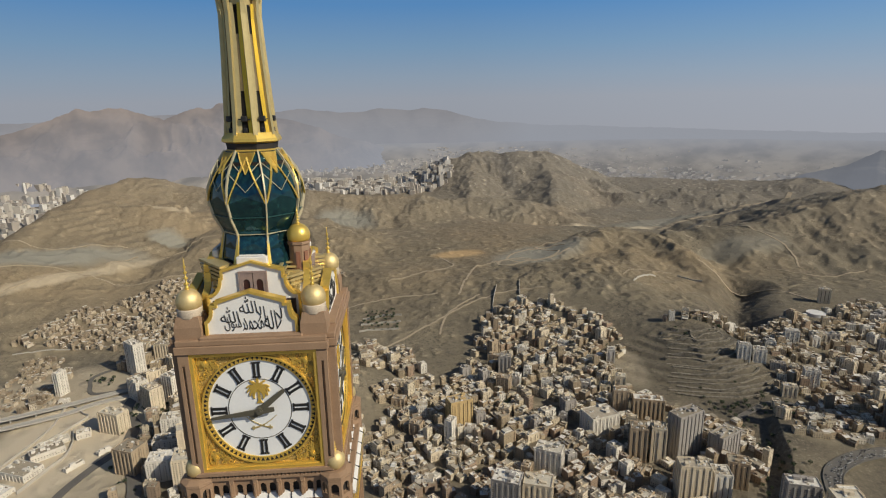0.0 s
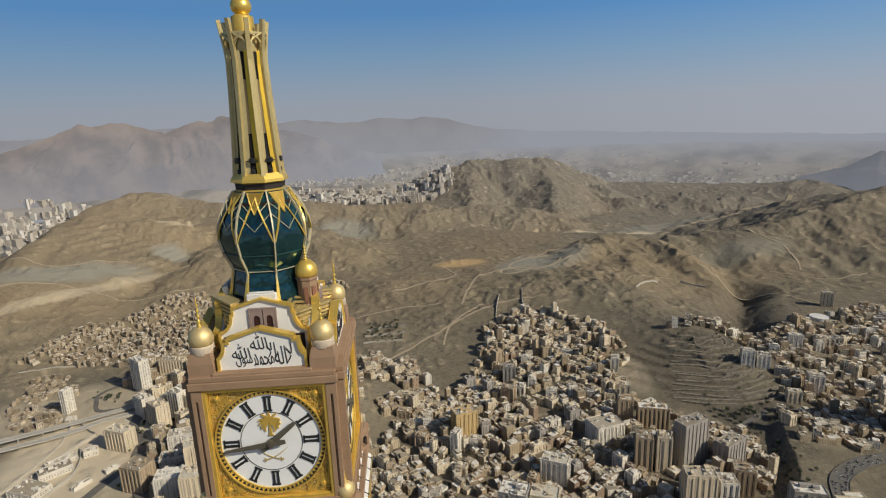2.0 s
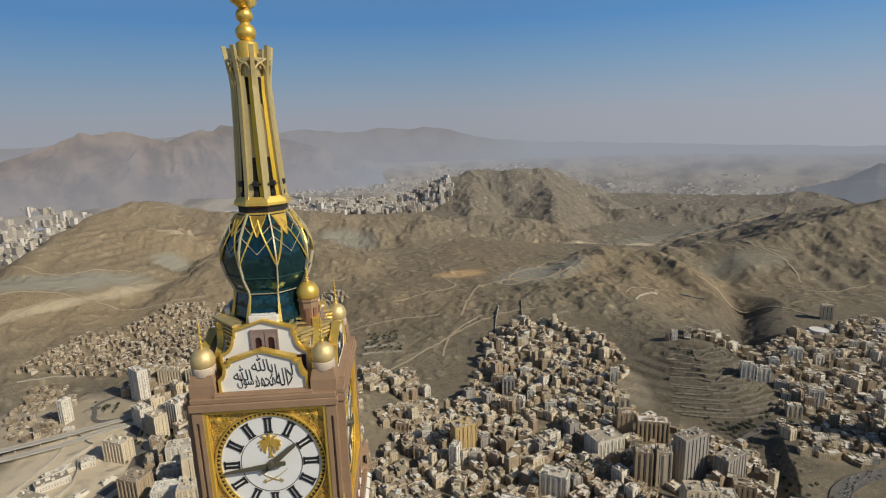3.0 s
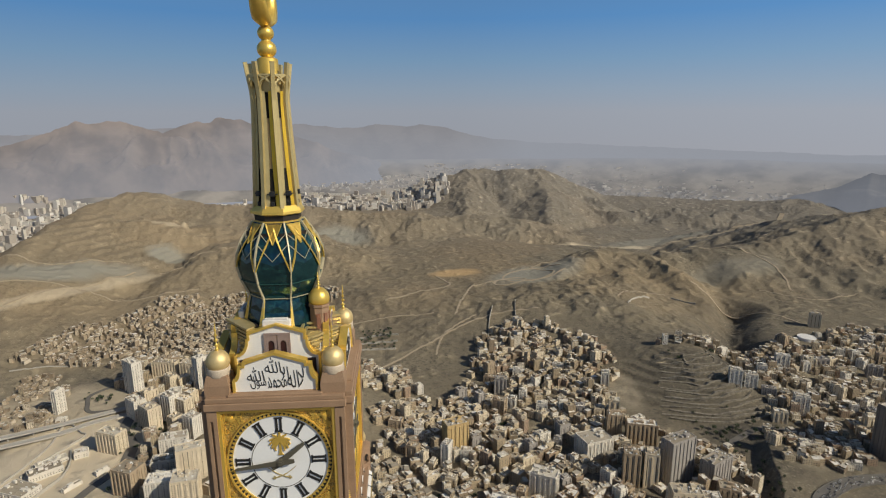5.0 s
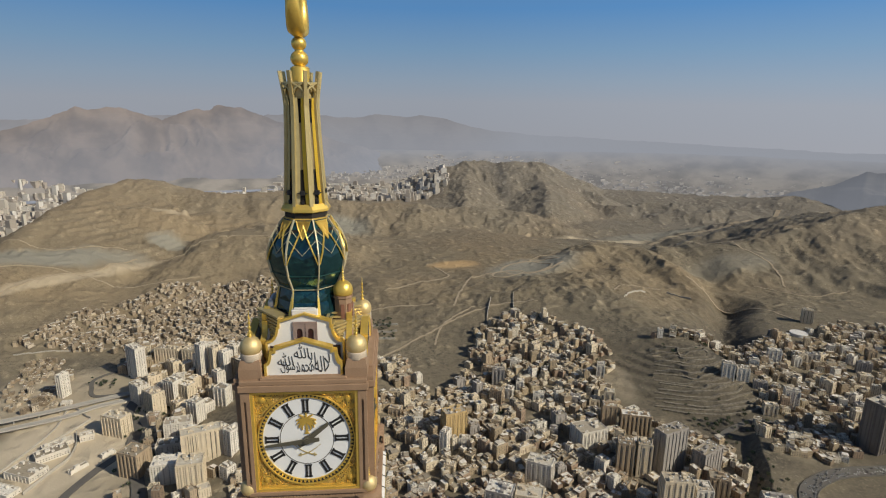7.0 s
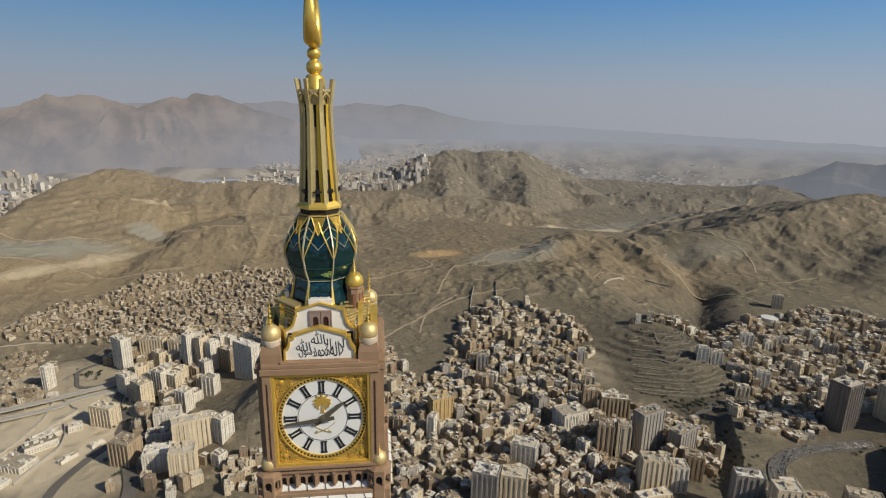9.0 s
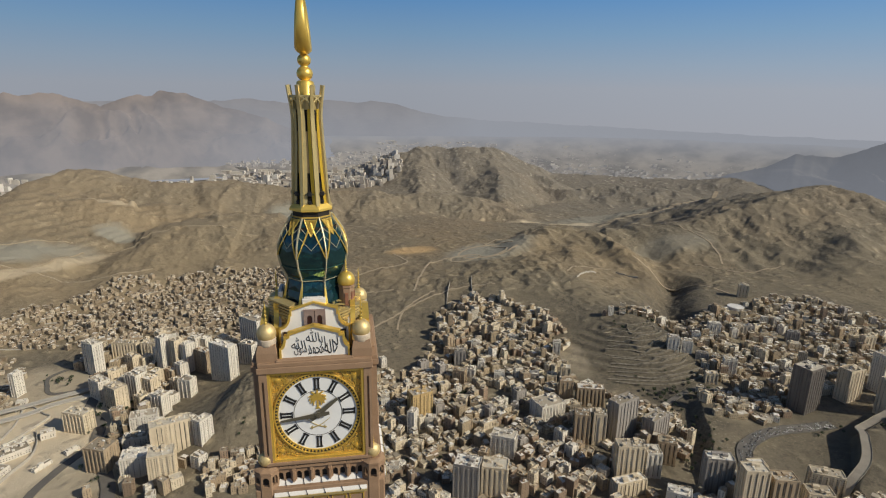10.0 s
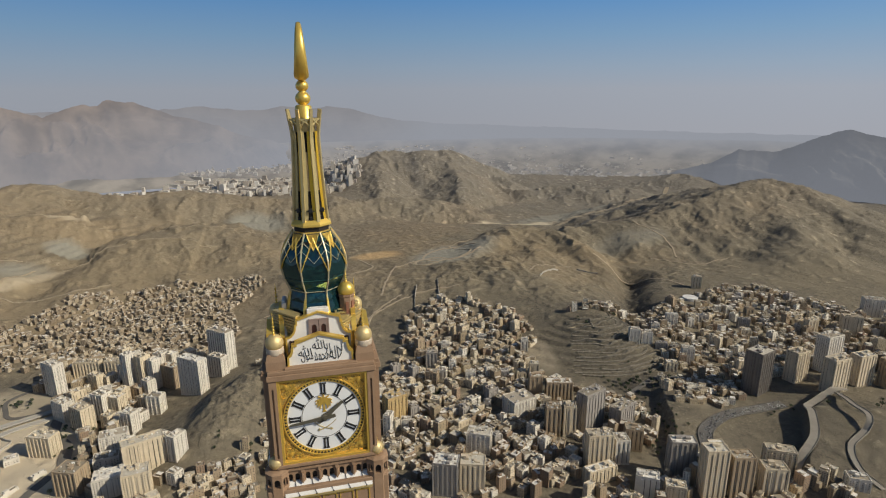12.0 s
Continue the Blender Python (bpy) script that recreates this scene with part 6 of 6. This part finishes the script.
far_town([(-900, 4330), (200, 4420), (150, 4560), (-950, 4450)], 260, 11, 6, 14, -4, HAZE_GLOW_WALL)


far_town([(-1000, 4130), (-300, 4180), (250, 4180), (250, 4300), (-300, 4330), (-1000, 4300)], 46, 13, 8, 13, 0, FAR_WALL, 130)


# ---- roads and tracks ----
def smooth_line(pts, step=7.0):
    """Points along a smooth curve through pts."""
    out = []
    P = [pts[0], *pts, pts[-1]]
    for a, b, c, d in zip(P, P[1:], P[2:], P[3:]):
        n = max(2, int(math.hypot(c[0] - b[0], c[1] - b[1]) / step))
        for i in range(n):
            t = i / n
            out.append(tuple(0.5 * (2 * b[k] + (c[k] - a[k]) * t + (2 * a[k] - 5 * b[k] + 4 * c[k] - d[k]) * t * t + (3 * b[k] - a[k] - 3 * c[k] + d[k]) * t ** 3) for k in (0, 1)))
    return out + [tuple(pts[-1])]


def strip(name, pts, width, mat, label, lift=1.0, thick=1.5, level=None, rail=0.0):
    """A road laid over the ground, or a deck at its own level, with kerbs where rail is given."""
    line = smooth_line(pts)
    bm = mesh()
    rows = []
    L = np.array(line)
    T = np.gradient(L, axis=0)
    T /= np.linalg.norm(T, axis=1)[:, None]
    side = np.stack([-T[:, 1], T[:, 0]], 1) * width / 2
    g = np.max([ground_z(*(L + side * k).T) for k in (-1, 0, 1)], 0)
    for i, (x, y) in enumerate(line):
        n = Vector((-T[i, 1], T[i, 0]))
        cross = [(-width / 2, 0)] + ([(-width / 2, rail), (-width / 2 + 0.5, rail), (-width / 2 + 0.5, 0), (width / 2 - 0.5, 0), (width / 2 - 0.5, rail), (width / 2, rail)] if rail else []) + [(width / 2, 0), (width / 2, -thick), (-width / 2, -thick)]
        row = []
        for off, up in cross:
            px, py = x + n.x * off, y + n.y * off
            z = level(i / (len(line) - 1)) if level else float(g[i]) + lift
            row.append(bm.verts.new((px, py, z + up)))
        rows.append(row)
    for a, b in zip(rows, rows[1:]):
        for k in range(len(a)):
            bm.faces.new((a[k], a[(k + 1) % len(a)], b[(k + 1) % len(a)], b[k]))
    bm.faces.new(rows[0])
    bm.faces.new(rows[-1][::-1])
    bmesh.ops.recalc_face_normals(bm, faces=bm.faces)
    me = bpy.data.meshes.new(name)
    bm.to_mesh(me)
    bm.free()
    me.materials.append(mat)
    return tagged(new(name, me), label, "road", kind="structure")


CONCRETE = material("concrete", (0.42, 0.39, 0.34), 0.9, 0, (0.33, 0.30, 0.26), 0.06, 0.7)
SHOTCRETE = material("pale_road", (0.30, 0.265, 0.22), 0.9, 0, (0.22, 0.195, 0.16), 0.05, 0.8)
strip("road", [(674, 533), (711, 573), (800, 621), (855, 679), (877, 709), (935, 731), (1014, 749)], 15, SHOTCRETE, "pale concrete road along the scarp", rail=1.2)
strip("road", [(963, 723), (935, 667), (916, 616), (847, 588), (808, 540), (807, 495)], 11, SHOTCRETE, "pale concrete road along the scarp", rail=1.2)
strip("road", [(600, 640), (628, 690), (666, 722), (720, 746), (776, 755), (869, 755)], 26, ASPHALT, "asphalt highway crowded with cars", rail=1.0)
strip("road", [(-574, 800), (-574, 835), (-559, 892), (-539, 940), (-520, 985)], 16, ASPHALT, "asphalt street", rail=0.3)
strip("road", CANYON, 22, ASPHALT, "asphalt street between tall blocks", rail=0.3)
strip("road", [(-600, 1200), (-696, 1181), (-730, 1225), (-743, 1270), (-700, 1310), (-640, 1300)], 9, ASPHALT, "curving slip road", rail=0.4)
strip("road", [(560, 860), (620, 900), (700, 930), (760, 900)], 12, ASPHALT, "asphalt street", rail=0.3)
for pts in ([(-1330, 1560), (-1207, 1669), (-1119, 1807), (-1033, 1924), (-967, 2036)], [(-78, 1275), (69, 1418), (239, 1515), (390, 1500)], [(150, 1560), (190, 1680), (239, 1800), (347, 1850), (470, 1830), (540, 1900), (480, 2010)],
            [(960, 1727), (1038, 1622), (1095, 1561), (1129, 1424)], [(-60, 1700), (60, 1760), (160, 1840), (120, 1960)], [(1150, 2050), (1260, 1980), (1330, 1840), (1300, 1700)], [(-1380, 1980), (-1200, 1990), (-1020, 2090)]):
    strip("track", pts, 6, TRACK, "pale dirt track over the slope", 0.9, 3.0)
RUBBLE = material("dry_stone", (0.30, 0.26, 0.20), 0.95, 0, (0.075, 0.066, 0.052), 0.12, 1.0, 0.8, 2.0)
for k in range(15):
    y, rt = 958 + 14 * k, random.Random(k)
    strip("terrace_ledge", [(524 + 5 * k + rt.uniform(-12, 12), y + 24), (575 + 5 * k, y + 5 + rt.uniform(-4, 4)), (640, y - 4 + rt.uniform(-4, 4)), (700, y + 2 + rt.uniform(-4, 4)), (756 - 3 * k + rt.uniform(-16, 10), y + 17)],
          rt.uniform(3, 6), RUBBLE, "dry-stone terrace ledge on the dark slope", rt.uniform(1.6, 3.6), 7.0)
for pts in ([(-1330, 1760), (-1120, 1850), (-900, 1830), (-700, 1900)], [(-900, 2080), (-760, 2180), (-600, 2210), (-420, 2190)], [(-640, 2330), (-420, 2380), (-200, 2330)], [(-200, 1560), (-60, 1600), (90, 1590)],
            [(640, 1560), (720, 1640), (830, 1640)], [(1200, 1720), (1330, 1640), (1500, 1660)], [(80, 1350), (110, 1450), (210, 1540)], [(480, 2010), (600, 2070), (760, 2060)], [(1000, 2090), (1180, 2080), (1300, 2020)]):
    strip("track", pts, 5, TRACK, "pale dirt track over the slope", 0.9, 3.0)
for cx, cy, a, b, turn in ((470, 1900, 130, 82, 30), (370, 1830, 62, 36, 20)):
    ring = [(cx + a * math.cos(k * 0.55) * math.cos(radians(turn)) - b * math.sin(k * 0.55) * math.sin(radians(turn)), cy + a * math.cos(k * 0.55) * math.sin(radians(turn)) + b * math.sin(k * 0.55) * math.cos(radians(turn))) for k in range(11)]
    strip("track", ring, 8, TRACK, "pale dirt track looping round the quarry floor", 0.9, 3.0)
strip("valley_road", [(780, 2560), (980, 2480), (1250, 2560), (1600, 2640), (2000, 2900), (2350, 3250)], 26, TRACK, "broad pale valley road", 0.6, 1.0)
strip("valley_road", [(1250, 2400), (1500, 2500), (1850, 2650), (2250, 3050)], 14, ASPHALT, "dark valley road", 0.6, 1.0)

# overpass with two decks on round piers
for pts, z in (([(-840, 1068), (-741, 1117), (-688, 1147), (-632, 1178), (-560, 1215)], -2), ([(-820, 1040), (-715, 1091), (-669, 1131), (-600, 1165)], -5)):
    deck = strip("overpass", pts, 15, CONCRETE, "concrete overpass on round piers", level=lambda u, z=z: z, rail=1.1, thick=2.0)
    line = smooth_line(pts, 30)
    for x, y in line[1:-1]:
        g = float(ground_z(x, y))
        bm = mesh()
        lathe(bm, [(1.6, g - 3 - z + z), (1.6, z - 2.4), (3.4, z - 1.9)], 10, 0, (x, y))
        part("pier", bm, CONCRETE, deck)


# ---- the open ground with low halls and curved walls ----
def wall_line(pts, height, label):
    line = smooth_line(pts, 8)
    g = ground_z(*np.array(line).T)
    bm = mesh()
    rows = []
    for i, (x, y) in enumerate(line):
        a, b = line[max(0, i - 1)], line[min(len(line) - 1, i + 1)]
        t = Vector((b[0] - a[0], b[1] - a[1])).normalized()
        n = Vector((-t.y, t.x)) * 0.7
        z = float(g[i])
        rows.append([bm.verts.new(p) for p in ((x - n.x, y - n.y, z - 2), (x + n.x, y + n.y, z - 2), (x + n.x, y + n.y, z + height), (x - n.x, y - n.y, z + height))])
    for a, b in zip(rows, rows[1:]):
        for k in range(4):
            bm.faces.new((a[k], a[(k + 1) % 4], b[(k + 1) % 4], b[k]))
    bm.faces.new(rows[0])
    bm.faces.new(rows[-1][::-1])
    bmesh.ops.recalc_face_normals(bm, faces=bm.faces)
    me = bpy.data.meshes.new("retaining_wall")
    bm.to_mesh(me)
    bm.free()
    me.materials.append(CONCRETE)
    tagged(new("retaining_wall", me), label, "wall")


wall_line([(-735, 880), (-727, 920), (-715, 994), (-713, 1054), (-728, 1120), (-716, 1130), (-672, 1090), (-659, 1080), (-675, 1034), (-693, 992), (-705, 946)], 4.5, "pale curved retaining wall on open sandy ground")
wall_line([(-659, 1027), (-637, 983), (-627, 939), (-636, 902), (-649, 842)], 6, "pale curved retaining wall beside low halls")
for pts in ([(-1040, 1490), (-960, 1590), (-905, 1650)], [(-900, 1560), (-850, 1585), (-835, 1550)], [(-790, 1500), (-740, 1525), (-700, 1500), (-660, 1540)], [(-1010, 1400), (-900, 1430), (-800, 1440)]):
    wall_line(pts, 2.6, "pale boundary wall on the bare slope")
for pts in ([(-130, 1400), (-80, 1404), (-25, 1398)], [(-128, 1440), (-70, 1446), (-20, 1440)], [(-126, 1482), (-60, 1488), (-18, 1480)], [(262, 1560), (240, 1480), (225, 1400)], [(330, 1560), (318, 1500), (312, 1440)], [(640, 1480), (700, 1560), (760, 1600)], [(840, 1620), (900, 1580)]):
    wall_line(pts, 5, "dark stepped wall climbing the hillside")
for x, y, w, d, h, turn in ((-676, 898, 56, 36, 12, -20), (-664, 952, 52, 26, 13, 40), (-628, 1006, 22, 16, 12, 25), (-690, 850, 60, 24, 9, -20), (-672, 985, 50, 18, 8, 42), (-745, 1150, 18, 12, 8, 10), (-592, 905, 30, 8, 6, 58), (-560, 945, 22, 8, 6, 50)):
    tower_block(x, y, w, d, h, turn, PALE, "grid", "low_hall", "low white hall with broad flat roof")
# round white tank on the hillside
z = float(ground_z(*RESERVOIR))
bm = mesh()
lathe(bm, [(22, z - 8), (22, z + 7), (21.2, z + 7), (21.2, z + 6.2), (4, z + 7.0)], 40, 0, RESERVOIR)
me = bpy.data.meshes.new("water_reservoir")
bm.to_mesh(me)
bm.free()
me.materials.append(ROOFWHITE)
tagged(new("water_reservoir", me), "round white water reservoir on the hillside", "tank")

# ---- trees ----
LEAF = material("dusty_leaf", (0.055, 0.075, 0.035), 0.8, 0, (0.03, 0.045, 0.02), 0.8, 0.9)
BARK = material("bark", (0.14, 0.10, 0.07), 0.9, 0, (0.09, 0.065, 0.045), 1.0, 0.8)


def tree(seed):
    rnd = random.Random(seed)
    root = tagged(new("tree"), "dusty dark green street tree", "tree", "street trees")
    bm = mesh()
    lathe(bm, [(0.32, -1.0), (0.22, 2.2), (0.12, 4.2)], 7)
    for k in range(5):
        a, z = rnd.uniform(0, 6.28), rnd.uniform(1.8, 3.2)
        bar(bm, (0, 0, z), (1.7 * math.cos(a), 1.7 * math.sin(a), z + rnd.uniform(0.9, 1.8)), 0.14)
    part("trunk", bm, BARK, root)
    bm = mesh()
    for k in range(300):
        while True:
            p = Vector((rnd.uniform(-1, 1), rnd.uniform(-1, 1), rnd.uniform(-0.8, 1)))
            if 0.35 < p.length < 1 + 0.25 * math.sin(5 * p.x + seed) * math.cos(4 * p.y):
                break
        p = Vector((p.x * 2.7, p.y * 2.6, 4.4 + p.z * 2.0))
        n = Vector((rnd.gauss(0, 1), rnd.gauss(0, 1), rnd.gauss(0.4, 1))).normalized()
        u = n.orthogonal().normalized() * rnd.uniform(0.25, 0.5)
        v = n.cross(u).normalized() * rnd.uniform(0.2, 0.4)
        bm.faces.new([bm.verts.new(q) for q in (p - u, p - v, p + u, p + v)])
    part("crown", bm, LEAF, root)
    return root


kinds = [tree(k) for k in (1, 2, 3)]
rnd = random.Random(77)
spots = []
for cx, cy, n, sx, sy in ((-520, 1030, 26, 26, 60), (-712, 1244, 12, 22, 14), (186, 1000, 14, 20, 12), (-560, 1105, 10, 14, 20), (-455, 900, 8, 10, 30), (975, 700, 6, 60, 40), (820, 735, 5, 40, 10), (700, 1180, 8, 60, 20), (-330, 1195, 8, 60, 8), (560, 700, 8, 24, 40), (300, 1120, 10, 40, 30), (650, 915, 34, 50, 34), (600, 800, 16, 18, 50), (560, 690, 14, 20, 40), (1240, 1100, 10, 90, 40), (-480, 940, 12, 8, 40), (-190, 880, 10, 40, 30), (400, 1180, 10, 50, 40), (90, 820, 10, 60, 30)):
    for k in range(n):
        spots.append((rnd.gauss(cx, sx), rnd.gauss(cy, sy)))
spots += [(-118 + 12 * i + rnd.uniform(-6, 6), 1405 + 19 * j + rnd.uniform(-3, 3)) for i in range(8) for j in range(7) if rnd.random() < 0.8]
tree_z = ground_z(*np.array(spots).T)
for k, (x, y) in enumerate(spots):
    size = rnd.uniform(0.8, 1.7)
    m = Matrix.Translation((x, y, float(tree_z[k]))) @ Matrix.Rotation(rnd.uniform(0, 6.28), 4, 'Z') @ Matrix.Scale(size, 4)
    if k < 3:
        kinds[k].matrix_world = m
    else:
        copy_thing(kinds[k % 3], m @ Matrix.Scale(1 / kinds[k % 3].scale[0], 4))


# ---- cars on the highway ----
def car(seed, colour):
    root = tagged(new("car"), f"{colour} car on the road", "car", "cars on the highway")
    paint = material(colour + "_paint", {"white": (0.75, 0.75, 0.73), "silver": (0.45, 0.45, 0.45), "dark": (0.05, 0.05, 0.06)}[colour], 0.3, 0.1)
    bm = mesh()
    box(bm, -0.9, 0.9, -2.2, 2.2, 0.35, 0.95, 0.12)
    part("body", bm, paint, root)
    bm = mesh()
    lathe(bm, [(1.5, 0.93), (1.15, 1.5)], 4, math.pi / 4)
    part("cabin", bm, PANE, root)
    for sx in (-1, 1):
        for sy in (-1, 1):
            bm = mesh()
            lathe(bm, [(0.33, -0.11), (0.33, 0.11)], 12)
            bm.transform(Matrix.Translation((sx * 0.82, sy * 1.35, 0.33)) @ Matrix.Rotation(math.pi / 2, 4, 'Y'))
            part("wheel", bm, BLACK, root)
    return root


cars = [car(1, "white"), car(2, "silver"), car(3, "dark")]
line = smooth_line([(600, 640), (628, 690), (666, 722), (720, 746), (776, 755), (869, 755)], 8)
count = 0
L = np.array(line)
T = np.gradient(L, axis=0)
T /= np.linalg.norm(T, axis=1)[:, None]
road_z = np.max([ground_z(*(L + np.stack([-T[:, 1], T[:, 0]], 1) * k).T) for k in (-13, 0, 13)], 0)
for i, (x, y) in enumerate(line[1:-1]):
    a, b = line[i], line[i + 2]
    t = Vector((b[0] - a[0], b[1] - a[1])).normalized()
    for lane in (-9, -5.5, -2, 2, 5.5, 9):
        if rnd.random() < (0.75 if lane < 0 else 0.4):
            px, py = x - t.y * lane + t.x * rnd.uniform(-2, 2), y + t.x * lane + t.y * rnd.uniform(-2, 2)
            m = Matrix.Translation((px, py, float(road_z[i + 1]) + 1.02)) @ Matrix.Rotation(math.atan2(t.y, t.x) - math.pi / 2, 4, 'Z')
            if count < 3:
                cars[count].matrix_world = m
            else:
                copy_thing(cars[rnd.choice((0, 0, 1, 2))], m)
            count += 1
